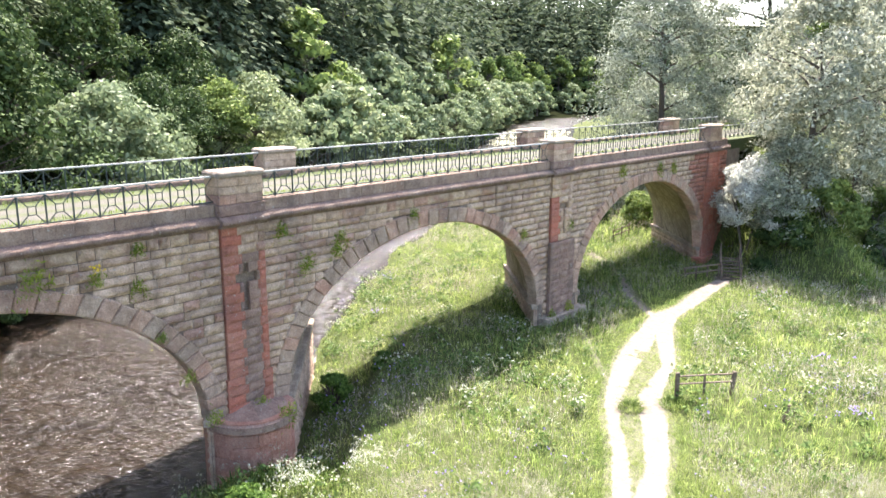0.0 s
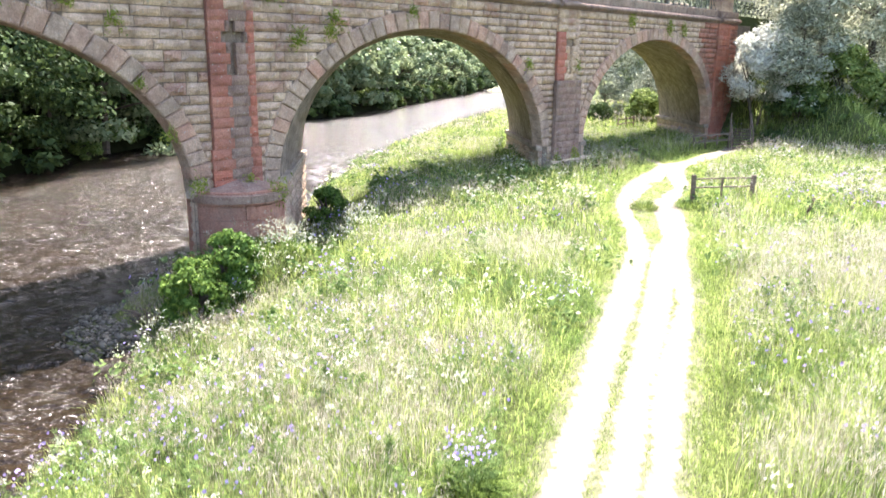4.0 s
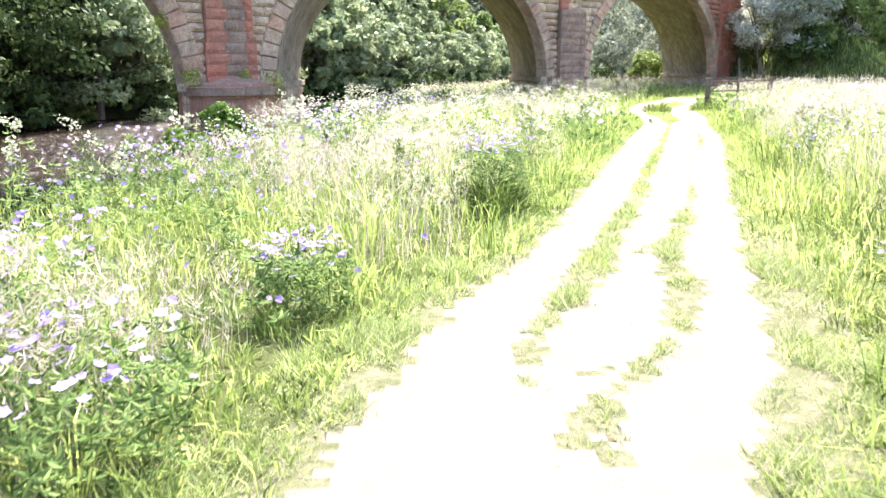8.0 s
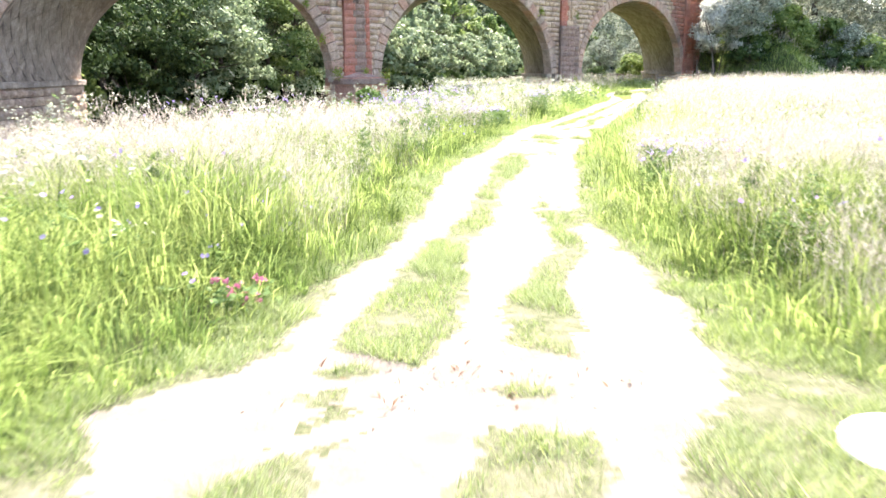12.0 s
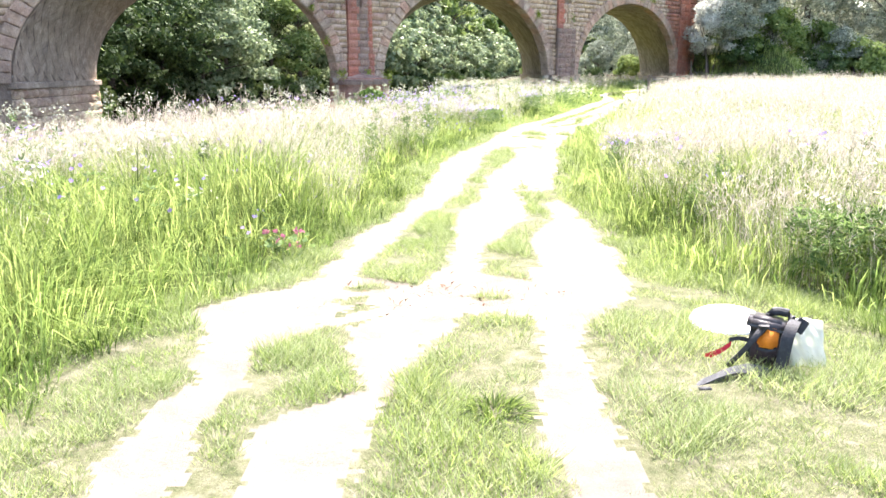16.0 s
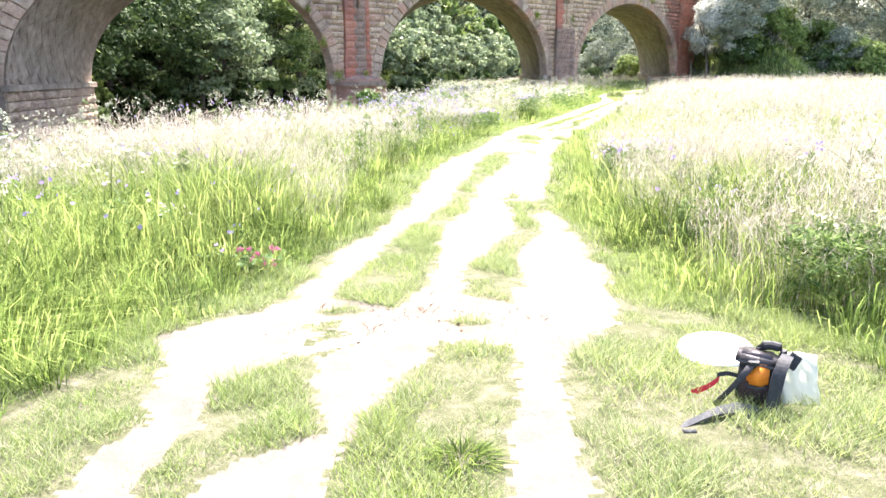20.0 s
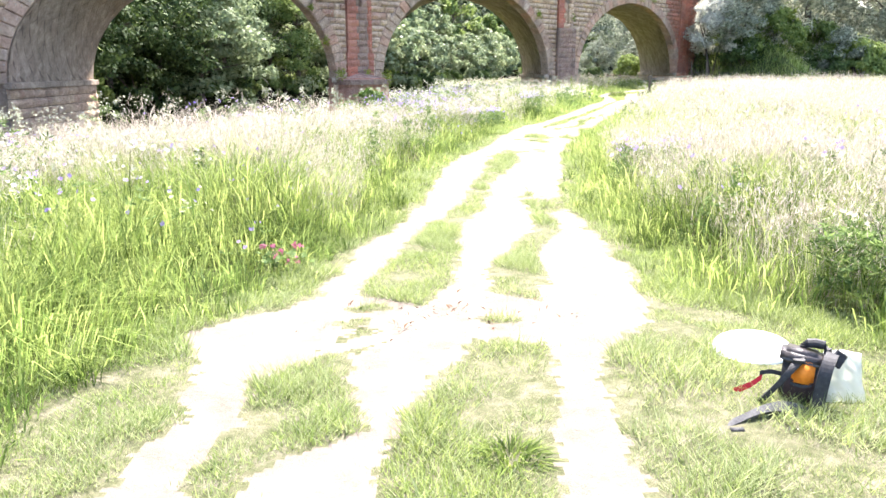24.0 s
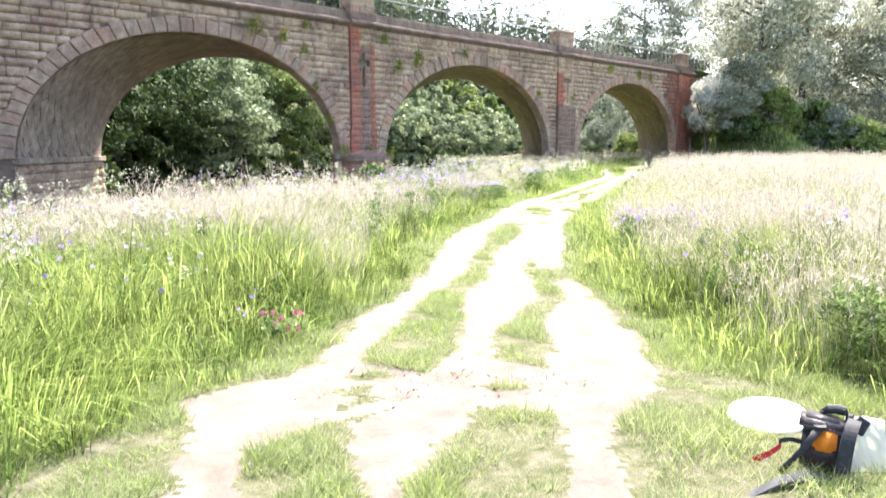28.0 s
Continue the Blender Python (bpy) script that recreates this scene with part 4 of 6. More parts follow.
def spikes(a, b, w):
    """One thin triangle from each a to its b."""
    n = len(a)
    f = grow.uniform(0, 2 * np.pi, n)
    side = np.stack([np.cos(f), np.sin(f), np.zeros(n)], 1) * w / 2
    return np.stack([a - side, a + side, b], 1).reshape(-1, 3), np.arange(n * 3).reshape(-1, 3)


def tussocks(x, y, size, per_m2):
    """Draws points together into tussocks; gives the new points, the way out from each tussock's heart and its vigour."""
    k = max(1, int(len(x) / per_m2))
    c = grow.integers(0, len(x), k)
    own = grow.integers(0, k, len(x))
    cell = size * 2.2
    key = {}
    cx, cy = x[c], y[c]
    for i in range(k):
        key.setdefault((int(cx[i] // cell), int(cy[i] // cell)), []).append(i)
    idx = np.full(len(x), -1)
    kx, ky = (x // cell).astype(int), (y // cell).astype(int)
    pick = grow.random(len(x))
    for j in range(len(x)):
        l = key.get((kx[j], ky[j]))
        if l:
            idx[j] = l[int(pick[j] * len(l))]
    ok = idx >= 0
    hx, hy = np.where(ok, cx[idx], x), np.where(ok, cy[idx], y)
    nx, ny = np.where(ok, hx + grow.normal(0, size * 0.33, len(x)), x), np.where(ok, hy + grow.normal(0, size * 0.33, len(x)), y)
    way = np.arctan2(ny - hy, nx - hx) + grow.normal(0, 0.7, len(x))
    vig = np.where(ok, (0.65 + 0.7 * grow.random(k))[idx], 1.0)
    return nx, ny, way, vig, np.where(ok, idx, 0)


def ribbons(x, y, h, w, lean, curl=1.0, z=None, way=None):
    """Bent blades, each two triangles narrow at root and tip; a few are broken over."""
    n = len(x)
    a, f = grow.uniform(0, 2 * np.pi, n) if way is None else way, grow.uniform(0, 2 * np.pi, n)
    z = land(x, y) - 0.02 if z is None else z
    root = np.stack([x, y, z], 1)
    side = np.stack([np.cos(f), np.sin(f), np.zeros(n)], 1) * (w * 0.5)[:, None]
    bend = np.stack([np.cos(a), np.sin(a), np.zeros(n)], 1) * (h * lean)[:, None]
    up = np.zeros((n, 3))
    up[:, 2] = h
    mid = root + up * 0.55 + bend * 0.22
    tip = root + up * (1 - 0.4 * np.minimum(lean, 1.5) * curl)[:, None] + bend
    v = np.stack([root, mid + side, mid - side, tip], 1)
    o = np.arange(n)[:, None] * 4
    t = np.concatenate([o + (0, 1, 2), o + (2, 1, 3)], 1).reshape(-1, 3)
    return v.reshape(-1, 3), t, tip


def merge(parts):
    V, F, o = [], [], 0
    for v, f in parts:
        V.append(v)
        F.append(f + o)
        o += len(v)
    return np.concatenate(V), np.concatenate(F)


def stuff(name, parts, mat, label, category):
    v, f = merge(parts)
    return tagged(new(name, np_mesh(name, v, f, mat)), label, category, kind="stuff")


ZONES = [(-12, 8, -16.8, -7, 850, 0.009, 0.95), (-14, 11, -7, 6, 480, 0.011, 0.95), (-16, 26, 6, 24, 200, 0.014, 0.9), (-11, 46, 24, 64, 62, 0.027, 0.8), (-9, 36, 64, 104, 13, 0.06, 0.8)]
tall, turf, straw, deep = [], [], [], []
for x0, x1, y0, y1, dens, wid, hk in ZONES:
    x, y = meadow_points(x0, x1, y0, y1, dens)
    gap, bare = track_gap(x, y), bareness(x, y)
    near = smooth(0.4, 1.8, gap + 0.3 * wave(x, y, 1.7))
    keep = grow.random(len(x)) < smooth(-0.03, -0.15, bare)
    x, y, near, gap = x[keep], y[keep], near[keep], gap[keep]
    short = gap < 0.1 + 0.12 * wave(x, y, 4.0, 6)
    lump = 1 + 0.36 * wave(x, y, 1.1, 7) + 0.3 * wave(x, y, 3.1, 2)
    rd, _ = off_line(x, y, RIVER)
    h = (0.07 + 0.25 * smooth(0.05, 0.6, gap) + 0.44 * near) * (1 - 0.45 * smooth(-24, -15, rd)) * lump * grow.uniform(0.6, 1.25, len(x)) * hk
    w = wid * grow.uniform(0.7, 1.3, len(x))
    lean = grow.uniform(0.05, 0.95, len(x)) ** 1.2
    gx, gy, way, vig, own = tussocks(x[~short], y[~short], 0.16 if y0 < 6 else 0.45, 26 if y0 < 6 else 9)
    good = bareness(gx, gy) < -0.1
    deep_one = (own * 7919 % 100 < (22 if y0 < 6 else 8) + 55 * smooth(0.25, 0.6, wave(gx, gy, 0.55, 11.0) * 0.7 + 0.5 * wave(gx, gy, 1.7, 5.0))) & good
    for pick, heap in ((good & ~deep_one, tall), (deep_one, deep)):
        v, t, _ = ribbons(gx[pick], gy[pick], (h[~short] * vig)[pick], w[~short][pick], (lean[~short] + 0.15)[pick], way=way[pick])
        heap.append((v, t))
    v, t, _ = ribbons(x[short], y[short], h[short] * 0.9, w[short], lean[short] + 0.3)
    turf.append((v, t))
    # a haze of seed heads over the tall grass
    drift = 0.42 + 1.1 * wave(x, y, 0.6, 8.0) + 0.9 * wave(x, y, 1.7, 3.0) + (0.35 * smooth(1.2, 2.6, gap) if y0 < 6 else 0.1)
    drift = drift * (1 + 0.3 * (x > np.interp(y, RIGHT_RUT[:, 0], RIGHT_RUT[:, 2])) * smooth(4, 12, y))
    pick = (near > (0.15 if y0 < -7 else 0.3)) & (grow.random(len(x)) < (0.42 if y0 < -7 else 0.52 if y0 < 6 else 0.6 if y0 < 20 else 0.34) * drift)
    x, y, h = x[pick], y[pick], h[pick] * 0.9 + grow.uniform(0.08, 0.42, pick.sum()) * (1 - 0.5 * smooth(-24, -15, rd[pick]))
    n = len(x)
    foot = np.stack([x, y, land(x, y)], 1)
    tip = foot + np.stack([grow.normal(0, 0.16, n) * h, grow.normal(0, 0.16, n) * h, h], 1)
    straw.append(spikes(foot, tip, wid * 0.35))
    for q in range(5 if y0 < 6 else 4):
        at = tip + grow.normal(0, 0.022 + wid * 0.35, (n, 3)) * (1, 1, 1.5) - (0, 0, 0.02)
        straw.append(spikes(at, at + grow.normal(0, 0.03 + wid, (n, 3)) + (0, 0, 0.03), wid * 0.75))
# thin turf creeping over the track's edge, with dry thatch
for x0, x1, y0, y1, dens, wd in ((-6, 5, -16.8, -8, 9500, 0.006), (-6, 5, -8, 9, 5200, 0.009), (-1, 16, 9, 36, 1100, 0.018), (8, 24, 36, 56, 260, 0.03)):
    x, y = meadow_points(x0, x1, y0, y1, dens)
    b = bareness(x, y)
    fine = 0.1 * wave(x, y, 13.0, 1.0) + 0.08 * wave(x, y, 29.0, 5.0)
    keep = (b < 0.14) & (track_gap(x, y) < 0.65) & (grow.random(len(x)) < smooth(0.03, -0.08, b + 0.35 * fine) + 0.006) & (grow.random(len(x)) < 0.7 + 0.6 * wave(x, y, 2.6, 3))
    x, y, b = x[keep], y[keep], b[keep]
    tuft = 1 + 0.9 * wave(x, y, 5.0, 1) + 0.8 * wave(x, y, 11.0, 2)
    h = grow.uniform(0.02, 0.085, len(x)) * np.maximum(tuft, 0.3) * (1 if wd < 0.02 else 1.6) * (0.35 + 0.65 * smooth(0.0, -0.14, b))
    dry = grow.random(len(x)) < 0.08 + 0.3 * smooth(-0.14, 0.0, b)
    green = ~dry & (grow.random(len(x)) < (0.25 if wd < 0.015 else 0.75) + 0.3 * wave(x, y, 3.3, 9))
    for pick, heap in ((dry, straw), (green, tall), (~dry & ~green, turf)):
        heap.append(slivers(x[pick], y[pick], h[pick] * np.where(dry[pick], 0.5, 1), np.full(pick.sum(), wd), grow.uniform(0.2, 1.5, pick.sum())))
# rank herbage on the slope by the steps and at the foot of the bridge
for x0, x1, y0, y1, dens, hh in ((21.5, 46, 47, 60, 24, 0.95), (10, 22, 50.5, 74, 13, 0.6), (3.5, 9.5, 38.5, 46, 22, 0.6), (-7.5, -2.5, 22.5, 27.5, 45, 0.55)):
    x, y = meadow_points(x0, x1, y0, y1, dens)
    keep = (bareness(x, y) < -0.2) & ~((np.abs(x - 20.6) < 1.2) & (y > 51) & (y < 55))
    x, y = x[keep], y[keep]
    v, t, _ = ribbons(x, y, hh * grow.uniform(0.4, 1.2, len(x)) * (1 + 0.4 * wave(x, y, 1.2, 4)), grow.uniform(0.03, 0.075, len(x)), grow.uniform(0.2, 1.1, len(x)))
    (deep if x0 < 12 else tall).append((v, t))
# green margins of the track farther on
x, y = meadow_points(-4, 24, 6, 52, 260)
keep = (bareness(x, y) < -0.1) & (track_gap(x, y) < 1.7)
x, y = x[keep], y[keep]
v, t, _ = ribbons(x, y, grow.uniform(0.05, 0.16, len(x)), np.full(len(x), 0.016), grow.uniform(0.2, 1.2, len(x)))
tall.append((v, t))
# grass along the edges of the carriageway
k = 5200
u = grow.uniform(-26, 44, k)
n = np.where(grow.random(k) < 0.65, grow.uniform(0.75, 2.3, k), grow.uniform(5.6, 6.8, k))
x, y = BRIDGE_AT[0] + u * UX - n * UY + across(n) * UX, BRIDGE_AT[1] + u * UY + n * UX + across(n) * UY
v, t, _ = ribbons(x, y, grow.uniform(0.08, 0.3, k), np.full(k, 0.03), grow.uniform(0.2, 1.2, k), z=np.full(k, 9.01))
tagged(new("verge_grass", np_mesh("verge_grass", v, t, GRASS_DEEP)), "yellow-green grass along the carriageway's edges", "grass", kind="stuff")
# the meadow beyond, thinner and broader
k = 36000
x, y = grow.uniform(-30, 70, k), grow.uniform(-45, 70, k)
d, _ = off_line(x, y, RIVER)
keep = (d < -13) & ~(in_view(x, y) & (x < 46) & (y < 100)) & (track_gap(x, y) > 0.4)
x, y = x[keep], y[keep]
v, t, _ = ribbons(x, y, grow.uniform(0.25, 0.75, len(x)), np.full(len(x), 0.05), grow.uniform(0.2, 0.8, len(x)))
tall.append((v, t))
# fuller tufts
for px, py, r, hh, k in ((-4.05, -10.0, 0.42, 0.66, 1500), (-3.75, -10.3, 0.3, 0.4, 500), (-2.04, -14.3, 0.16, 0.17, 650), (0.75, 9.6, 0.45, 0.7, 500), (-5.0, -12.9, 0.8, 0.75, 1200), (0.9, -9.2, 0.9, 0.5, 1500), (8.45, 30.3, 0.5, 0.65, 350),
                      (10.3, 30.6, 0.55, 0.6, 300), (7.6, 15.0, 1.2, 1.0, 500)):
    g, q = grow.uniform(0, 2 * np.pi, k), r * np.sqrt(grow.random(k))
    x, y = px + q * np.cos(g), py + q * np.sin(g)
    v, t, _ = ribbons(x, y, hh * grow.uniform(0.45, 1.15, k) * (1 - 0.55 * (q / r) ** 2), np.full(k, 0.008 if py < 5 else 0.025), grow.uniform(0.25, 1.0, k) + 0.5 * q / r, way=g + grow.normal(0, 0.4, k))
    (deep if py > -8 or py < -13.5 or hh == 0.66 else tall).append((v, t))
# long arching blades in the rank grass beside the track
for x0, x1, y0, y1, k in ((-8.5, -4.3, -15.5, -10.5, 2600), (-8.5, -4.2, -10.5, -6, 900), (0.8, 4.5, -12, -3, 900), (-8, -2.5, -6, 6, 1500)):
    x, y = grow.uniform(x0, x1, k), grow.uniform(y0, y1, k)
    keep = (track_gap(x, y) > 0.7) & (wave(x, y, 1.3, 6.0) + 0.5 * wave(x, y, 3.7, 2.0) > -0.1)
    x, y = x[keep], y[keep]
    n = len(x)
    half = grow.random(n) < 0.5
    h = grow.uniform(0.5, 1.0, n) * smooth(0.5, 1.6, track_gap(x, y))
    for pick, heap in ((half, tall), (~half, deep)):
        v, t, _ = ribbons(x[pick], y[pick], h[pick], grow.uniform(0.005, 0.009, pick.sum()), grow.uniform(0.3, 0.9, pick.sum()))
        heap.append((v, t))
stuff("meadow_grass", tall, GRASS, "tall lime green meadow grass", "grass")
stuff("deep_grass", deep, GRASS_DEEP, "darker green tussocks of meadow grass", "grass")
stuff("short_turf", turf, TURF, "short pale trodden turf on the track", "grass")
stuff("seeding_grass", straw, STRAW, "pale pinkish seeding grass heads", "grass")


def discs(c, r, k, tilt=0.5):
    """Small petals round each centre: k kite-shaped pairs of triangles."""
    n = len(c)
    a = grow.uniform(0, 2 * np.pi, n)
    ax = np.stack([grow.normal(0, tilt, n), grow.normal(0, tilt, n), np.ones(n)], 1)
    ax /= np.linalg.norm(ax, axis=1)[:, None]
    e1 = np.cross(ax, np.stack([np.cos(a), np.sin(a), np.zeros(n)], 1))
    e1 /= np.linalg.norm(e1, axis=1)[:, None]
    e2 = np.cross(ax, e1)
    V, F, o = [], [], 0
    for j in range(k):
        g = 2 * np.pi * j / k
        d = e1 * np.cos(g) + e2 * np.sin(g)
        s = -e1 * np.sin(g) + e2 * np.cos(g)
        wd = (2.2 if k < 6 else 0.75) / k
        q = np.stack([c, c + (d * 0.6 + s * wd) * r[:, None], c + d * r[:, None] + ax * (r * 0.25)[:, None], c + (d * 0.6 - s * wd) * r[:, None]], 1)
        V.append(q.reshape(-1, 3))
        i = np.arange(n)[:, None] * 4 + o
        F.append(np.concatenate([i + (0, 1, 2), i + (0, 2, 3)], 1).reshape(-1, 3))
        o += n * 4
    return np.concatenate(V), np.concatenate(F)


def leaves(c, size, kind="palm"):
    """Cut leaves: five narrow lobes each."""
    return discs(c, size, 6 if kind == "palm" else 3, 0.7)


# purple cranesbill in drifts, and its cut leaves
purple, stems, cut_leaf = [], [], []
for x0, x1, y0, y1, dens, big in ((-12, 8, -16, -3, 13, 0.022), (-14, 12, -3, 12, 13, 0.025), (-10, 30, 12, 34, 4, 0.042)):
    x, y = meadow_points(x0, x1, y0, y1, dens)
    keep = (track_gap(x, y) > 0.75) & (wave(x, y, 0.55, 3.0) + 0.6 * wave(x, y, 1.9, 1) > 0.28)
    x, y = x[keep], y[keep]
    n = len(x)
    h = grow.uniform(0.45, 0.85, n) * smooth(0.3, 2.0, track_gap(x, y)) + 0.15
    v, t, tip = ribbons(x, y, h, np.full(n, big * 0.2), grow.uniform(0.05, 0.35, n))
    stems.append((v, t))
    purple.append(discs(tip, grow.uniform(0.8, 1.2, n) * big, 5, 0.9))
    for q in range(2):
        c = np.stack([x, y, land(x, y)], 1) + np.stack([grow.normal(0, 0.12, n), grow.normal(0, 0.12, n), h * grow.uniform(0.3, 0.85, n)], 1)
        cut_leaf.append(leaves(c, grow.uniform(0.04, 0.085, n) * (1 if y1 < 13 else 1.6)))
for px, py, r, hh, k in ((-1.3, 3.4, 0.6, 0.55, 260), (-2.3, 4.4, 0.9, 0.7, 300), (-3.4, 3.2, 0.7, 0.75, 200), (-0.75, 5.6, 0.35, 0.45, 170), (0.75, 9.6, 0.45, 0.75, 200), (0.7, -6.2, 0.55, 0.6, 260), (0.75, -12.1, 0.45, 0.6, 320), (-7.8, -8.5, 1.0, 0.8, 200),
                      (3.0, 17.0, 0.9, 0.7, 120), (1.3, 13.2, 0.8, 0.7, 140), (-1.5, 14.5, 1.6, 0.8, 260)):
    k = int(k * 1.5)
    g, q = grow.uniform(0, 2 * np.pi, k), r * np.sqrt(grow.random(k))
    x, y = px + q * np.cos(g), py + q * np.sin(g)
    z = land(x, y) + hh * grow.random(k) ** 0.6
    cut_leaf.append(leaves(np.stack([x, y, z], 1), grow.uniform(0.04, 0.075, k)))
    m_ = max(1, k // 4)
    if py > -12:
        purple.append(discs(np.stack([x[:m_], y[:m_], land(x[:m_], y[:m_]) + hh * grow.uniform(0.95, 1.25, m_)], 1), grow.uniform(0.02, 0.03, m_), 5))

# white umbels and cream plumes
umbel = []
x, y = meadow_points(-12, 34, -16, 46, 0.75)
keep = (track_gap(x, y) > 1.0) & (wave(x, y, 0.4, 5.0) > -0.25)
x, y = x[keep], y[keep]
for px, py, r, k in ((-4.4, 24.2, 0.7, 55), (-2.2, 24.6, 0.7, 45), (-5.0, 22.8, 0.7, 22), (0.7, -12.2, 0.35, 5), (-10.5, 2.5, 3.0, 40), (-8.5, 6.0, 3.0, 50), (-1.0, 14.0, 3.0, 60), (2.0, 19.0, 3.0, 40), (-6.5, 18.5, 1.2, 18), (6.5, 40.2, 2.0, 14), (-9.8, -2.0, 2.5, 50), (8.5, 42.0, 1.0, 8)):
    g, q = grow.uniform(0, 2 * np.pi, k), r * np.sqrt(grow.random(k))
    x, y = np.append(x, px + q * np.cos(g)), np.append(y, py + q * np.sin(g))
n = len(x)
v, t, tip = ribbons(x, y, grow.uniform(0.65, 1.25, n), np.full(n, 0.012), grow.uniform(0.02, 0.15, n))
stems.append((v, t))
for q in range(12):
    c = tip + grow.normal(0, 0.085, (n, 3)) * (1, 1, 0.7)
    umbel.append(discs(c, grow.uniform(0.014, 0.028, n), 3, 0.5))
x, y = meadow_points(-16, 0, -14, 12, 1.3)
d, _ = off_line(x, y, RIVER)
keep = (d > -18.5) | ((track_gap(x, y) > 3.2) & (grow.random(len(x)) < 0.35))
x, y = x[keep], y[keep]
n = len(x)
v, t, tip = ribbons(x, y, grow.uniform(0.65, 1.35, n), np.full(n, 0.01), grow.uniform(0.02, 0.25, n))
stems.append((v, t))
size = grow.uniform(0.03, 0.06, n)[:, None]
for q in range(4):
    head = tip + grow.normal(0, 1, (n, 3)) * size * (1.3, 1.3, 1.2) - (0, 0, 0.04)
    for u in range(12):
        umbel.append(discs(head + grow.normal(0, 1, (n, 3)) * size * (0.5, 0.5, 0.7), grow.uniform(0.009, 0.017, n), 3, 0.8))
for q in range(7):
    c = np.stack([x, y, land(x, y)], 1) * (1, 1, 1) + (tip - np.stack([x, y, land(x, y)], 1)) * grow.uniform(0.25, 0.9, (n, 1)) + grow.normal(0, 0.07, (n, 3))
    cut_leaf.append(leaves(c, grow.uniform(0.05, 0.1, n)))
# tall leafy herbs standing out of the grass
x, y = meadow_points(-11, 10, -14, 22, 1.05)
keep = (track_gap(x, y) > 0.8) & (grow.random(len(x)) < 0.45 + 0.5 * wave(x, y, 0.7, 2.0))
for a, b in zip(x[keep], y[keep]):
    k = int(grow.integers(40, 95))
    r, hh = grow.uniform(0.12, 0.3), grow.uniform(0.5, 0.95)
    z = grow.random(k)
    p = np.stack([a + grow.normal(0, r, k) * (1.1 - z), b + grow.normal(0, r, k) * (1.1 - z), float(land(a, b)) + hh * z], 1)
    cut_leaf.append(leaves(p, grow.uniform(0.035, 0.08, k)))
    if grow.random() < 0.5:
        m_ = int(grow.integers(4, 11))
        q = np.stack([a + grow.normal(0, r, m_), b + grow.normal(0, r, m_), float(land(a, b)) + hh * grow.uniform(0.95, 1.2, m_)], 1)
        purple.append(discs(q, grow.uniform(0.022, 0.034, m_), 5, 0.9))
# leafy clumps and pale drifts over the farther meadow
x, y = meadow_points(-9, 44, 16, 62, 0.42)
keep = (track_gap(x, y) > 0.9) & (grow.random(len(x)) < 0.55 + 0.7 * wave(x, y, 0.33, 6.0))
for a, b in zip(x[keep], y[keep]):
    k = int(grow.integers(25, 60))
    r, hh = grow.uniform(0.25, 0.7), grow.uniform(0.35, 0.8)
    z = grow.random(k)
    p = np.stack([a + grow.normal(0, r, k) * (1.1 - 0.6 * z), b + grow.normal(0, r, k) * (1.1 - 0.6 * z), float(land(a, b)) + hh * z], 1)
    cut_leaf.append(leaves(p, grow.uniform(0.06, 0.12, k), "broad"))
    if grow.random() < 0.4:
        m_ = int(grow.integers(8, 26))
        q = np.stack([a + grow.normal(0, r, m_), b + grow.normal(0, r, m_), float(land(a, b)) + hh * grow.uniform(0.9, 1.3, m_)], 1)
        (umbel if grow.random() < 0.85 else purple).append(discs(q, grow.uniform(0.035, 0.075, m_), 3, 0.6))
stuff("cranesbill_flowers", purple, PURPLE, "lilac cranesbill flowers in drifts", "wild flowers")
stuff("cranesbill_leaves", cut_leaf, HERB, "deeply cut grey-green cranesbill leaves", "wild plants")
stuff("white_umbels", umbel, CREAM, "creamy white umbels and meadowsweet plumes", "wild flowers")
stuff("flower_stems", stems, HERB, "thin green flower stems", "wild plants")
# pink clover by the track
k = 16
g = grow.uniform(0, 2 * np.pi, k)
x, y = -3.68 + 0.2 * np.sqrt(grow.random(k)) * np.cos(g), -11.0 + 0.25 * np.sqrt(grow.random(k)) * np.sin(g)
c = np.stack([x, y, land(x, y) + grow.uniform(0.12, 0.3, k)], 1)
stuff("clover_flowers", [discs(c + grow.normal(0, 0.008, (k, 3)), np.full(k, 0.017), 5, 1.0) for _ in range(5)], CLOVER, "pink clover flower heads", "wild flowers")
c = np.stack([np.repeat(x, 6), np.repeat(y, 6), np.zeros(6 * k)], 1) + grow.normal(0, 0.06, (6 * k, 3)) * (1, 1, 0)
c[:, 2] = land(c[:, 0], c[:, 1]) + grow.uniform(0.03, 0.24, 6 * k)
stuff("clover_leaves", [discs(c, np.full(6 * k, 0.028), 3, 0.5)], HERB, "green clover leaves", "wild plants")
# crumbs and twigs on the bare patch
k = 600
x, y = grow.uniform(-4.4, 2.5, k), grow.uniform(-15.5, 4, k)
b = bareness(x, y)
keep = (np.abs(b) < 0.05 + 0.06 * grow.random(k)) & (wave(x, y, 2.2, 4) > -0.1)
x, y = np.append(x[keep], grow.normal(-2.25, 0.42, 150)), np.append(y[keep], grow.normal(-12.35, 0.26, 150))
k = len(x)
v, t, _ = ribbons(x, y, grow.uniform(0.006, 0.04, k), grow.uniform(0.005, 0.018, k), grow.uniform(1.0, 3.5, k), 0.3, z=land(x, y) + 0.02)
stuff("leaf_litter", [(v, t)], LITTER, "brown leaf litter scattered on the track", "litter")
k = 420
x, y = grow.uniform(-4.4, 3.4, k), grow.uniform(-16, 9, k)
keep = bareness(x, y) > 0.02
x, y = x[keep], y[keep]
V, F, o = [], [], 0
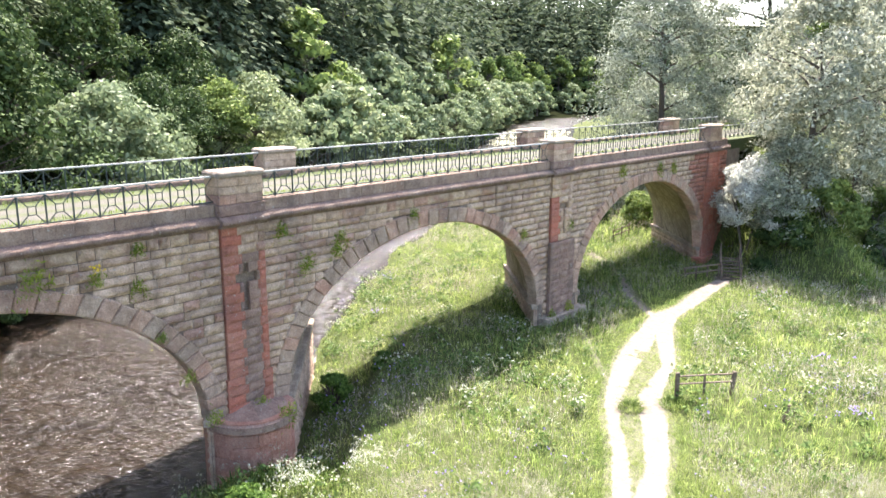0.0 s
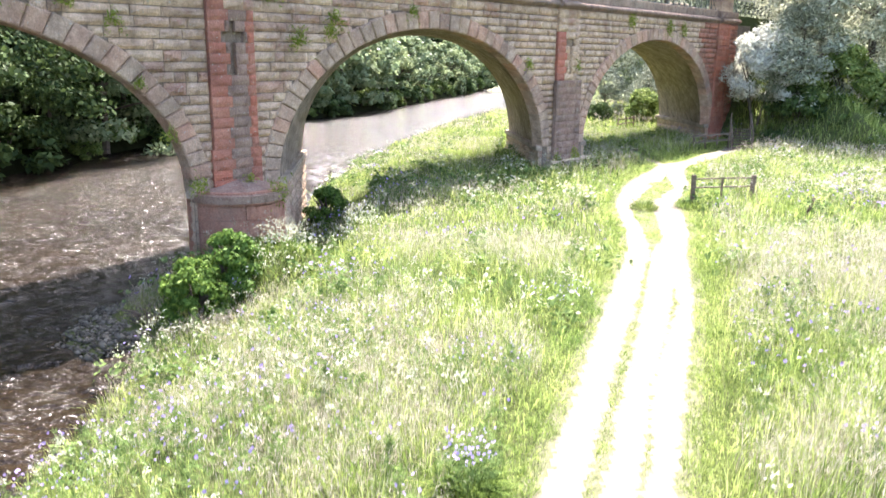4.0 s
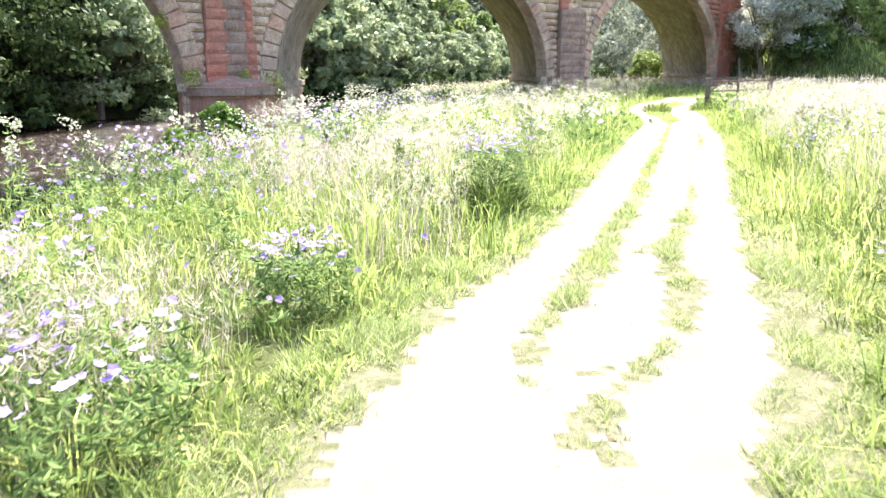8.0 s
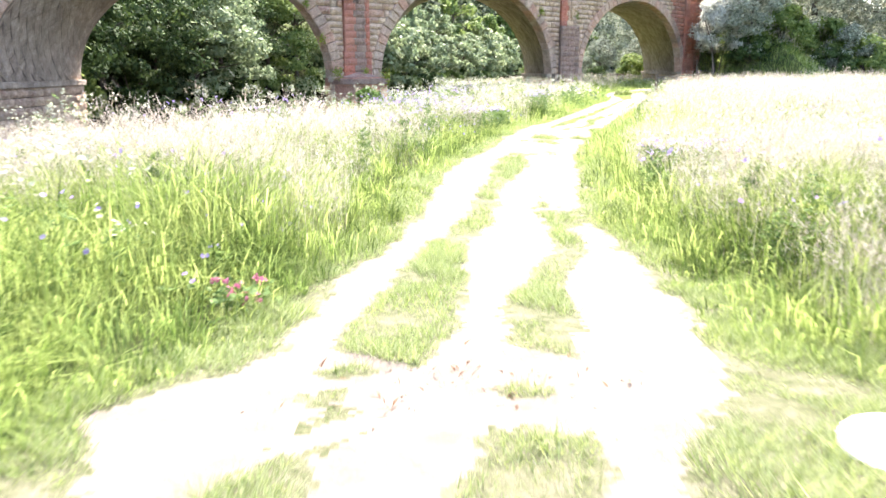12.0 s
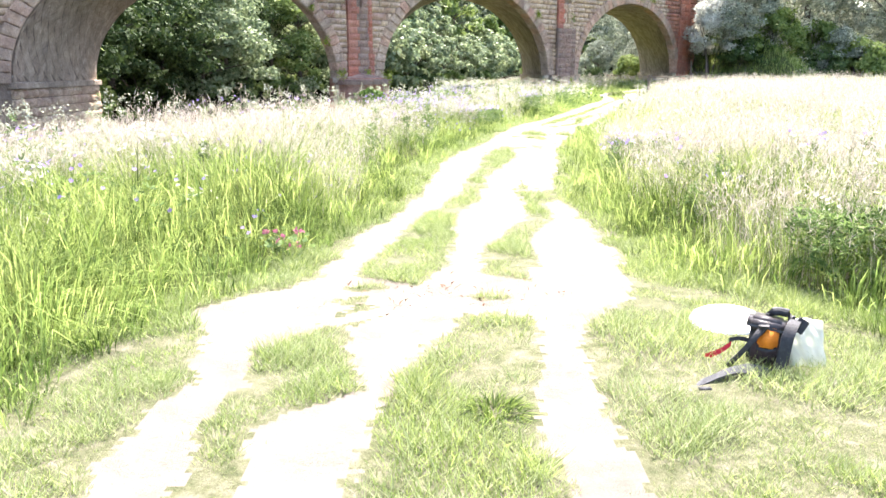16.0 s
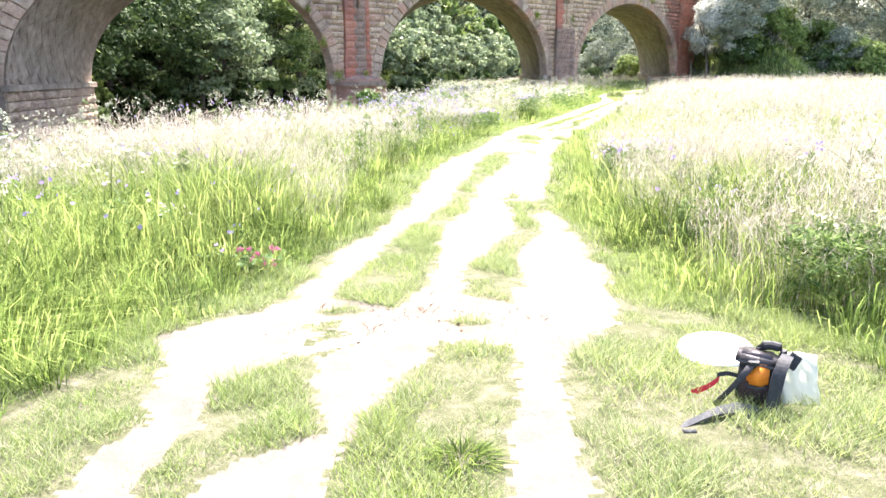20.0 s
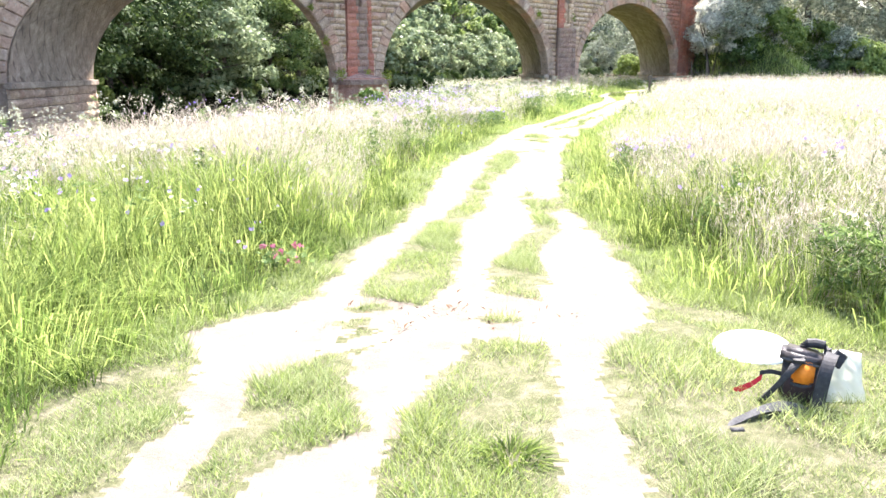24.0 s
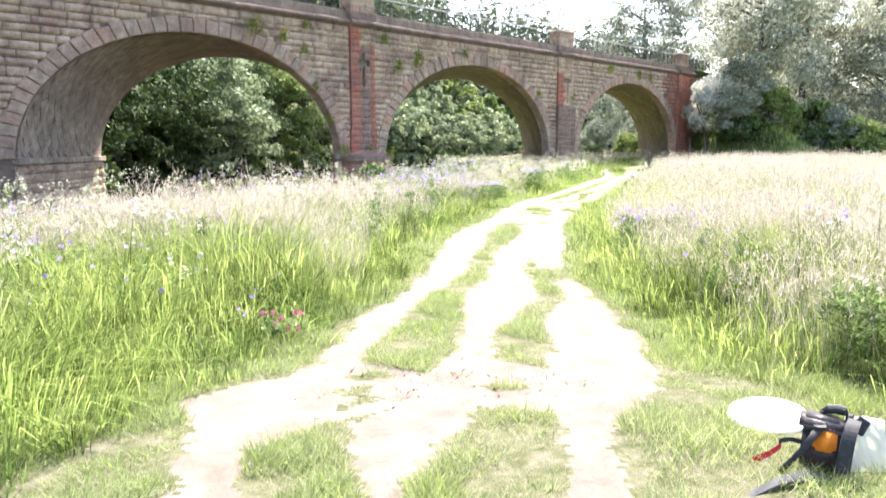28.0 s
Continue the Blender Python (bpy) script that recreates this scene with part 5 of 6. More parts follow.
for a, b in zip(x, y):
    r = abs(grow.normal(0, 0.008)) + 0.005
    z = float(land(a, b)) + 0.01
    q = np.array([(1, 0, 0), (0, 1, 0), (-1, 0, 0), (0, -1, 0), (0, 0, 0.7), (0, 0, -0.7)]) * grow.uniform(0.7, 1.3, (6, 1)) * r + (a, b, z)
    V.append(q)
    F.append(np.array([(0, 1, 4), (1, 2, 4), (2, 3, 4), (3, 0, 4), (1, 0, 5), (2, 1, 5), (3, 2, 5), (0, 3, 5)]) + o)
    o += 6
tagged(new("pebble_scatter", np_mesh("pebble_scatter", np.concatenate(V), np.concatenate(F), PEBBLE)), "small grey pebbles on the track", "gravel", kind="stuff")


# ---- trees ----
def leaf_cards(centres, size, seed, flat=0.3, long=1.0, out=None, stray=0.75):
    """Small four-cornered leaves or sprays, each turned its own way, or facing roughly outwards."""
    r = np.random.default_rng(seed)
    n = len(centres)
    if out is None:
        a = r.normal(0, 1, (n, 3)) * (1, 1, flat + 0.5)
        a /= np.linalg.norm(a, axis=1)[:, None]
        b = np.cross(a, r.normal(0, 1, (n, 3)))
    else:
        face = out + r.normal(0, stray, (n, 3)) + (0, 0, 0.25)
        a = np.cross(face, r.normal(0, 1, (n, 3)))
        a /= np.linalg.norm(a, axis=1)[:, None]
        b = np.cross(face, a)
    b /= np.linalg.norm(b, axis=1)[:, None]
    s = size * r.uniform(0.55, 1.25, n)[:, None]
    v = np.stack([centres - a * s * long, centres + b * s * 0.55, centres + a * s * long, centres - b * s * 0.55], 1)
    return v.reshape(-1, 3), np.arange(n * 4).reshape(-1, 4)


def limb_geo(r, height, spread, count, fork=0.3):
    pieces = []
    bend = [(r.normal(0, 0.02) * height * k, r.normal(0, 0.02) * height * k, height * 0.75 * k) for k in (0, 0.25, 0.5, 0.75, 1)]
    rad = height * 0.017
    pieces.append(tube(bend, [rad * 1.35, rad, rad * 0.75, rad * 0.5, rad * 0.2], 7))
    for i in range(count):
        k = r.uniform(fork, 0.95)
        g = r.uniform(0, 2 * math.pi)
        z0 = height * 0.75 * k
        p = Vector((0, 0, z0))
        ln = spread * r.uniform(0.6, 0.95) * (1.1 - 0.5 * k)
        up = r.uniform(0.3, 0.9)
        q = [p, p + Vector((math.cos(g) * ln * 0.5, math.sin(g) * ln * 0.5, ln * up * 0.45)), p + Vector((math.cos(g) * ln, math.sin(g) * ln, ln * up * 0.75))]
        pieces.append(tube(q, [rad * 0.45, rad * 0.28, rad * 0.08], 5))
    return join_geo(pieces)


def broad_tree(name, seed, height, spread, clumps, per, leaf, mat, low=0.12, long=1.0, droop=0.0, puffs=1.0):
    """A broad-leaved tree: trunk, limbs, and a crown of leaf clumps with gaps."""
    r = np.random.default_rng(seed)
    t = new(name)
    v, f = limb_geo(r, height, spread, 14)
    part("trunk", bm_of(v, f), BARK, t)
    cs, ways = [], []
    lobes = [(r.uniform(0, 2 * math.pi), r.uniform(0.75, 1.15)) for _ in range(6)]
    for i in range(clumps):
        k = low + (1 - low) * r.random() ** 0.8
        g = r.uniform(0, 2 * math.pi)
        wide = spread * math.sin(math.pi * min(1, 0.12 + 0.86 * k) ** 0.75) ** 0.8
        wide *= 0.85 + 0.3 * max(math.cos(g - a) * w for a, w in lobes)
        rr = wide * math.sqrt(r.uniform(0.35, 1.0))
        c = np.array((rr * math.cos(g), rr * math.sin(g), height * k * 0.97))
        size = spread * puffs * r.uniform(0.14, 0.3)
        p = r.normal(0, 1, (per, 3))
        p /= np.linalg.norm(p, axis=1)[:, None]
        way = p + np.array((math.cos(g), math.sin(g), 0.3)) * 0.35
        p = p * size * r.uniform(0.5, 1.08, (per, 1)) * (1.15, 1.15, 0.75)
        keep = p[:, 2] > -0.4 * size
        p, way = p[keep], way[keep]
        p[:, 2] -= droop * np.hypot(p[:, 0], p[:, 1])
        cs.append(c + p)
        ways.append(way)
    v, f = leaf_cards(np.concatenate(cs), leaf, seed, 0.3, long, np.concatenate(ways))
    part("crown", np_mesh("crown", v, f, mat), None, t)
    return t


def conifer(name, seed, height, spread, rings, mat, arms=6, sprays=4, bare=False):
    """A spruce: straight stem and drooping tiers of sprays."""
    r = np.random.default_rng(seed)
    t = new(name)
    v, f = tube([(0, 0, 0), (0, 0, height * 0.5), (0, 0, height)], [height * 0.014, height * 0.009, 0.03], 6)
    part("trunk", bm_of(v, f), BARK, t)
    V, F, o = [], [], 0
    for i in range(rings):
        k = (i + r.random()) / rings
        z = height * (0.05 + 0.94 * k)
        for j in range(arms):
            g = r.uniform(0, 2 * math.pi)
            ln = spread * (1 - k) ** 0.75 * r.uniform(0.5, 1.2) + 0.35
            sag = r.uniform(0.15, 0.5)
            d, s = np.array((math.cos(g), math.sin(g), 0.0)), np.array((-math.sin(g), math.cos(g), 0.0))
            for q in range(sprays):
                e = (q + r.uniform(0.4, 1.0)) / sprays
                p = d * ln * e + (0, 0, z - ln * sag * e ** 1.4)
                size = (0.15 * ln * (1.15 - 0.6 * e) + 0.42) * (4 / sprays) ** 0.6
                for turn in (-1, 1):
                    w = d * r.uniform(0.5, 1.0) + s * turn * r.uniform(0.2, 0.9) + (0, 0, -r.uniform(0.15, 0.7))
                    side = np.cross(w, (0, 0, 1.0)) + (0, 0, r.uniform(-1.4, 1.4))
                    side *= size * r.uniform(0.22, 0.36) / np.linalg.norm(side)
                    tip = p + w * size
                    V += [p, p + w * size * 0.4 + side, tip, p + w * size * 0.45 - side]
                    F.append((o, o + 1, o + 2, o + 3))
                    o += 4
    if bare:
        bpy.data.objects.remove(t.children[0])
        bpy.data.objects.remove(t)
        return np.array(V), np.array(F)
    part("crown", np_mesh("crown", np.array(V), F, mat), None, t)
    return t


def shrub(name, seed, height, spread, clumps, per, leaf, mat, long=1.0, low=0.0):
    r = np.random.default_rng(seed)
    t = new(name)
    pieces = []
    for i in range(9):
        g = r.uniform(0, 2 * math.pi)
        q = Vector((math.cos(g) * spread * 0.6, math.sin(g) * spread * 0.6, height * r.uniform(0.5, 0.9)))
        pieces.append(tube([(0, 0, -0.2), q * 0.5 + Vector((0, 0, height * 0.1)), q], [0.05, 0.035, 0.012], 5))
    v, f = join_geo(pieces)
    part("stem", bm_of(v, f), BARK, t)
    cs, ways = [], []
    for i in range(clumps):
        g, k = r.uniform(0, 2 * math.pi), low + (1 - low) * r.random() ** 0.8
        rr = spread * math.sqrt(max(0.02, 1 - k * k) + low * 0.3) * math.sqrt(r.uniform(0.3, 1))
        size = spread * r.uniform(0.14, 0.32)
        p = r.normal(0, 1, (per, 3))
        p /= np.linalg.norm(p, axis=1)[:, None]
        ways.append(p + np.array((math.cos(g), math.sin(g), 0.3)) * 0.35)
        cs.append(p * size * r.uniform(0.45, 1.1, (per, 1)) * (1.1, 1.1, 0.8) + (rr * math.cos(g), rr * math.sin(g), max(0.1, height * k)))
    v, f = leaf_cards(np.concatenate(cs), leaf, seed, 0.3, long, np.concatenate(ways))
    part("foliage", np_mesh("foliage", v, f, mat), None, t)
    return t


def stand(ob, x, y, scale=1.0, turn=0.0, sink=0.15, squash=1.0):
    z = float(land(np.array([x]), np.array([y]))[0]) - sink
    return Matrix.LocRotScale((x, y, z), Euler((0, 0, turn)), (scale, scale, scale * squash))


def plant(kinds, spots, group):
    """The first spots get the built trees themselves, the others copies."""
    used = set()
    for i, (k, x, y, sc, tn) in enumerate(spots):
        ob = kinds[k % len(kinds)]
        m = stand(ob, x, y, sc, tn)
        if ob.name in used:
            ob = copy_thing(ob, m)
        else:
            used.add(ob.name)
            ob.matrix_basis = m
        if group:
            ob["group"] = group


def along_bank(at, off):
    """A place at a distance along the river's line, off to its left."""
    seg = np.hypot(*np.diff(RIVER, axis=0).T)
    cum = np.concatenate([[0], np.cumsum(seg)])
    x, y = np.interp(at, cum, RIVER[:, 0]), np.interp(at, cum, RIVER[:, 1])
    x1, y1 = np.interp(at + 2, cum, RIVER[:, 0]), np.interp(at + 2, cum, RIVER[:, 1])
    dx, dy = x1 - x, y1 - y
    l = math.hypot(dx, dy)
    return x - dy / l * off, y + dx / l * off


wood = np.random.default_rng(21)
broad = [tagged(broad_tree("broadleaf_tree", 31 + i, h, s, 60, 230, 0.18, mt, 0.0), lb, "tree") for i, (h, s, mt, lb) in enumerate((
    (13, 5.2, LEAF_BROAD, "rounded dark green broad-leaved tree on the far bank"), (11, 4.6, LEAF_BROAD2, "light green broad-leaved tree on the far bank"),
    (14, 5.0, LEAF_BROAD, "tall dark green broad-leaved tree on the far bank"), (10.5, 4.4, LEAF_WILLOW2, "silvery green willow on the far bank")))]
spots, at = [], 250.0
i = 0
while at < 800:
    x, y = along_bank(at, 12.2 + wood.uniform(0, 2.4))
    if y > -45:
        spots.append(((1, 3)[i % 2] if y > 88 else (0, 2, 0, 2, 1)[i % 5] if y < 55 else (i * 7 + i // 3) % 4, x, y, wood.uniform(0.75, 1.25), wood.uniform(0, 6.28)))
    if i % 2 == 0:
        x, y = along_bank(at + 2, 20 + wood.uniform(0, 5))
        if y > -45:
            spots.append((int(wood.integers(4)), x, y, wood.uniform(1.05, 1.45), wood.uniform(0, 6.28)))
    at += wood.uniform(5.0, 7.5) * (1 if at < 480 else 1.6)
    i += 1
spots += [(3, -26.5, 63, 1.2, 0.9), (3, -28.5, 72, 1.05, 0.3), (3, -34, 52, 0.9, 1.3), (1, -40, 44, 0.9, 2.0), (3, -36, 60, 1.1, 0.8)]
for k in range(14):
    x, y = along_bank(290 + 17 * k, 34 + 14 * wood.random())
    spots.append(((1, 0, 2)[k % 3], x, y, wood.uniform(0.9, 1.25), wood.uniform(0, 6.28)))
far_broad = [tagged(broad_tree("broadleaf_tree", 41 + i, h, 4.8, 40, 80, 0.45, mt, 0.0), lb, "tree") for i, (h, mt, lb) in enumerate(((12, LEAF_BROAD2, "light green broad-leaved tree far up the valley"), (11, LEAF_WILLOW2, "silvery green willow far up the valley")))]
plant(broad, [q for q in spots if q[2] < 92], "broad-leaved trees on the far bank")
plant(far_broad, [q for q in spots if q[2] >= 92], "broad-leaved trees up the valley")
fringe = [tagged(shrub("bankside_bush", 61 + i, 3.0, 2.6, 20, 75, 0.3, mt), lb, "bush") for i, (mt, lb) in enumerate(((LEAF_BROAD, "dark green bush overhanging the far water's edge"), (LEAF_BROAD2, "light green bush overhanging the far water's edge")))]
plant(far_broad, [(k, 12 + 7.5 * k + wood.uniform(-2, 2), 122 + 16 * (k % 3) - 1.1 * k, wood.uniform(1.0, 1.5), wood.uniform(0, 6.28)) for k in range(3, 15)] +
      [(k, 60 + 8 * k, 64 + 9 * (k % 3), wood.uniform(1.1, 1.5), wood.uniform(0, 6.28)) for k in range(6)], "trees behind the bridge's end")
spots, at = [], 262.0
while at < 560:
    x, y = along_bank(at, 10.9 + wood.uniform(0, 0.9))
    if y > -20:
        spots.append((int(wood.integers(2)), x, y, wood.uniform(0.7, 1.2), wood.uniform(0, 6.28)))
    at += wood.uniform(3.2, 5.0) * (1 if at < 470 else 1.5)
plant(fringe, spots, "bushes along the far bank")
spruce = [tagged(conifer("spruce_tree", 51 + i, h, s, 46, LEAF_CONIFER, 7, 4), lb, "tree") for i, (h, s, lb) in enumerate(((24, 5.0, "tall dark spruce on the wooded hillside"), (21, 4.4, "slender dark spruce on the wooded hillside"), (26, 5.6, "broad dark spruce on the wooded hillside")))]
near_spruce = [tagged(conifer("spruce_tree", 55 + i, h, s, 72, LEAF_CONIFER, 8, 5), lb, "tree") for i, (h, s, lb) in enumerate(((25, 6.0, "broad spruce with drooping boughs at the wood's edge"), (22, 5.4, "dark green spruce with layered boughs at the wood's edge")))]
spots, close, beyond, i = [], [], [], 0
for off, step in ((27, 6.5), (34, 7.0), (42, 7.0), (51, 7.5), (62, 8.0), (74, 10.0), (92, 12.0), (112, 14.0)):
    at = 255.0 + off * 0.2
    while at < 930:
        x, y = along_bank(at, off + wood.uniform(-3, 3))
        if y > 5 and x > -105 and y > -0.2 * x - 8:
            (close if off < 33 and y < 130 else spots if y < 150 and off < 62 else beyond).append((int(wood.integers(6)), x, y, wood.uniform(0.85, 1.45), wood.uniform(0, 6.28)))
        at += wood.uniform(0.7, 1.3) * step * (1 if at < 470 else 0.75)
        i += 1
plant(spruce, spots, "spruces on the hillside")
shapes = [conifer("far_spruce", 58 + i, h, 5.2, 15, LEAF_CONIFER, 5, 1, True) for i, h in enumerate((24, 20, 27))]
heap = []
for k, x, y, sc, tn in beyond:
    v, f = shapes[k % 3]
    c, s = math.cos(tn), math.sin(tn)
    v = np.stack([v[:, 0] * c - v[:, 1] * s, v[:, 0] * s + v[:, 1] * c, v[:, 2]], 1) * (sc + 0.15)
    heap.append((v + (x, y, float(land(x, y)) - 0.5), f))
stuff("far_woods", heap, LEAF_CONIFER, "dark spruce wood covering the valley side", "woods")
plant(near_spruce, close, "spruces at the wood's edge")

# trees at the far end of the bridge
willow = [tagged(broad_tree("willow_tree", 71 + i, h, s, c, p, 0.14, LEAF_WILLOW, 0.0, 1.5, 0.3, 0.95), lb, "tree") for i, (h, s, c, p, lb) in enumerate((
    (15, 6.2, 120, 190, "grey-green willow beside the end of the bridge"), (22, 6.8, 160, 190, "tall feathery grey birch behind the bridge"), (9, 4.4, 70, 190, "low silvery willow beside the bridge")))]
plant(willow, [(0, 28.5, 59, 1.05, 0.4), (1, 26, 92, 1.05, 1.0), (2, 25.5, 55.5, 0.75, 2.0), (0, 36, 66, 1.2, 2.2), (1, 38, 92, 1.1, 3.0), (1, 47, 84, 1.15, 4.0), (0, 44, 63, 1.15, 5.0), (2, 34, 54.5, 0.8, 1.1), (0, 31, 112, 1.0, 0.1), (2, 17.5, 82, 0.8, 0.7), (2, 21.5, 78, 0.75, 2.7),
               (0, 54, 66, 1.2, 1.5), (1, 58, 85, 1.1, 5.3)], "trees at the end of the bridge")
white = tagged(shrub("white_willow_bush", 81, 6.0, 2.1, 62, 190, 0.08, LEAF_WHITE, 1.9, 0.32), "silvery white feathery willow bush against the abutment", "bush")
white.matrix_basis = stand(white, 22.8, 55.8, 1.2, 0.5)
bushes = [tagged(shrub("bush", 91 + i, h, s, c, 150, 0.16, mt), lb, "bush") for i, (h, s, c, mt, lb) in enumerate(((3.4, 2.4, 34, LEAF_BROAD2, "leafy green bush at the meadow's edge"), (2.6, 2.2, 30, LEAF_BROAD, "dark green bush at the meadow's edge")))]
plant(bushes, [(0, 28.0, 54.0, 1.0, 0.2), (1, 25.0, 54.2, 0.9, 1.0), (1, 31.5, 53.0, 1.1, 2.0), (0, 35.5, 53.5, 1.2, 3.0), (1, 39.5, 54.5, 1.2, 4.0), (0, 33, 57, 1.3, 5.0), (0, 43, 56, 1.3, 1.3), (1, 15.5, 75, 0.8, 0.4), (0, 19.3, 73, 0.9, 2.2), (0, 47, 58, 1.3, 0.5), (1, 12.7, 79, 0.9, 0.9), (1, 23.0, 53.4, 0.55, 0.9), (0, 10.5, 88, 1.0, 2.0)], "bushes at the meadow's edge")
bank_bush = tagged(shrub("riverside_shrub", 97, 1.25, 0.75, 34, 190, 0.055, LEAF_FRESH), "fresh green shrub on the river bank", "shrub")
bank_bush.matrix_basis = stand(bank_bush, -6.6, 21.5, 1.4)
b2 = copy_thing(bank_bush, stand(bank_bush, -5.8, 22.6, 1.0, 1.2))
b3 = copy_thing(bank_bush, stand(bank_bush, -4.5, 33.6, 0.95, 2.2))
b4 = copy_thing(bank_bush, stand(bank_bush, -2.4, 36.4, 0.6, 0.2))
for q in (bank_bush, b2, b3, b4):
    q["group"] = "shrubs on the bank"

# ferns and weeds on the masonry
for i, (s, z, r, lb) in enumerate(((-3.1, 8.1, 0.22, ""), (2.6, 7.9, 0.3, ""), (5.5, 7.15, 0.42, ""), (3.75, 6.4, 0.4, ""), (-6.3, 7.62, 0.5, ""), (-2.55, 4.9, 0.2, ""), (-3.2, 6.8, 0.25, ""), (9.8, 7.65, 0.28, ""), (28.4, 8.0, 0.4, ""), (33.3, 7.75, 0.45, ""), (35.3, 7.7, 0.4, ""), (18.2, 5.5, 0.3, ""),
                                   (22.6, 5.4, 0.3, ""), (-4.55, 7.35, 0.25, "yellow"), (-0.9, 1.45, 0.35, "base"), (1.15, 1.42, 0.3, "base"), (1.55, 1.15, 0.5, "cap"), (5.3, 6.7, 0.3, ""), (-1.6, 3.2, 0.25, ""), (22.3, 0.55, 0.45, "base"), (20.6, 0.55, 0.35, "base"))):
    r_ = np.random.default_rng(200 + i)
    k = int(90 + 160 * r)
    p = r_.normal(0, 0.5, (k, 3)) * (r * 1.1, 0.16 * r + 0.05, r)
    p[:, 2] -= 0.5 * r * (np.abs(p[:, 0]) / r) ** 2
    n0 = {"base": -0.25, "cap": -1.35}.get(lb, FACE - 0.16)
    c = p + (0, 0, 0.12 * r)
    v, f = leaf_cards(c, 0.025 + 0.045 * r, 300 + i, 0.6, 2.2)
    ob = tagged(new("wall_fern"), "green fern growing from the masonry joints" if lb != "yellow" else "yellow-flowered weed growing from the masonry", "fern", "plants on the bridge")
    ob.matrix_basis = bridge.matrix_basis @ Matrix.Translation((s, n0, z))
    tagged(part("frond", np_mesh("frond", v, f, FERN), None, ob), kind="stuff")
    if lb == "yellow":
        v, f = leaf_cards(r_.normal(0, 0.1, (40, 3)) * (1, 0.4, 0.8) + (0.02, -0.05, 0.3), 0.05, 5)
        part("flower", np_mesh("flower", v, f, YELLOW), None, ob, "bright yellow flowers")

# driftwood and stones at the water's edge
V = []
dr = np.random.default_rng(7)
for i in range(30):
    g = dr.uniform(0, 2 * math.pi)
    q = Vector((math.cos(g), math.sin(g) * 0.6, dr.uniform(0.1, 0.5))) * dr.uniform(0.5, 1.1)
    V.append(tube([(0, 0, 0), q * 0.5 + Vector((0, 0, 0.15)), q], [0.05, 0.03, 0.01], 5))
v, f = join_geo(V)
drift = part("driftwood", bm_of(v, f), TIMBER)
drift.matrix_basis = Matrix.Translation((-7.9, 21.7, -1.82))
tagged(drift, "tangled bare driftwood at the water's edge", "driftwood")
k = 5000
x, y = np.append(grow.uniform(-15, -5, k), grow.normal(-8.6, 0.9, 2200)), np.append(grow.uniform(6, 26, k), grow.normal(22.3, 1.4, 2200))
d, _ = off_line(x, y, RIVER)
lz = land(x, y)
keep = (d < -6) & (lz > -2.1) & (lz < -1.6)
x, y = x[keep], y[keep]
V, F, o = [], [], 0
for a, b in zip(x, y):
    r = abs(grow.normal(0, 0.045)) + 0.025
    q = np.array([(1, 0, 0), (0, 1, 0), (-1, 0, 0), (0, -1, 0), (0, 0, 0.6), (0, 0, -0.6)]) * grow.uniform(0.7, 1.3, (6, 1)) * r + (a, b, float(land(a, b)) + 0.02)
    V.append(q)
    F.append(np.array([(0, 1, 4), (1, 2, 4), (2, 3, 4), (3, 0, 4), (1, 0, 5), (2, 1, 5), (3, 2, 5), (0, 3, 5)]) + o)
    o += 6
tagged(new("shore_shingle", np_mesh("shore_shingle", np.concatenate(V), np.concatenate(F), SHINGLE)), "grey shingle along the water's edge", "shingle", kind="stuff")


# ---- timber things ----
def timber(name, a, b, w, d, parent, label=""):
    a, b = Vector(a), Vector(b)
    q = (b - a)
    bm = box(bmesh.new(), -w / 2, w / 2, -d / 2, d / 2, 0, q.length, min(w, d) * 0.12)
    m = Matrix.Translation(a) @ q.to_track_quat("Z", "Y").to_matrix().to_4x4()
    return part(name, bm, TIMBER, parent, label, m)


gate = tagged(new("timber_barrier"), "weathered two-rail timber barrier beside the track", "barrier")
gate.matrix_basis = pose(10.67, 31.31, float(land(10.67, 31.31)))
timber("post", (0, 0, -0.3), (0, 0, 1.2), 0.16, 0.16, gate)
timber("post", (2.4, 0.2, -0.3), (2.52, 0.2, 1.18), 0.17, 0.16, gate)
timber("middle_post", (1.2, 0.1, -0.2), (1.2, 0.1, 1.1), 0.09, 0.07, gate)
for z in (0.68, 1.03):
    timber("rail", (0.05, 0.0, z), (1.18, 0.1, z + 0.02), 0.09, 0.05, gate)
    timber("rail", (1.22, 0.1, z + 0.03), (2.46, 0.2, z + 0.04), 0.09, 0.05, gate)
stump = tagged(timber("leaning_post", (14.3, 29.2, -0.2), (14.55, 29.1, 0.75), 0.12, 0.1, None), "short leaning weathered post in the grass", "post")
f2 = tagged(new("rail_fence"), "low two-rail timber fence under the far arch", "fence")
f2.matrix_basis = pose(15.2, 65.0, float(land(15.2, 65.0)))
for p in ((0, 0), (1.0, 1.4), (2.0, 2.9)):
    timber("post", (p[0], p[1], -0.3), (p[0], p[1], 1.1), 0.1, 0.1, f2)
for z in (0.55, 0.95):
    timber("rail", (-0.1, -0.1, z), (2.1, 3.0, z), 0.05, 0.1, f2)
low = tagged(new("low_fence"), "low dark timber fence at the foot of the abutment", "fence")
low.matrix_basis = pose(17.3, 51.9, float(land(17.3, 51.9)))
for i in range(4):
    timber("post", (i * 0.85, i * 0.2, -0.2), (i * 0.85, i * 0.2, 0.9 + 0.05 * i), 0.1, 0.1, low)
for z in (0.45, 0.85):
    timber("rail", (-0.15, -0.03, z), (2.7, 0.62, z + 0.18), 0.05, 0.11, low)
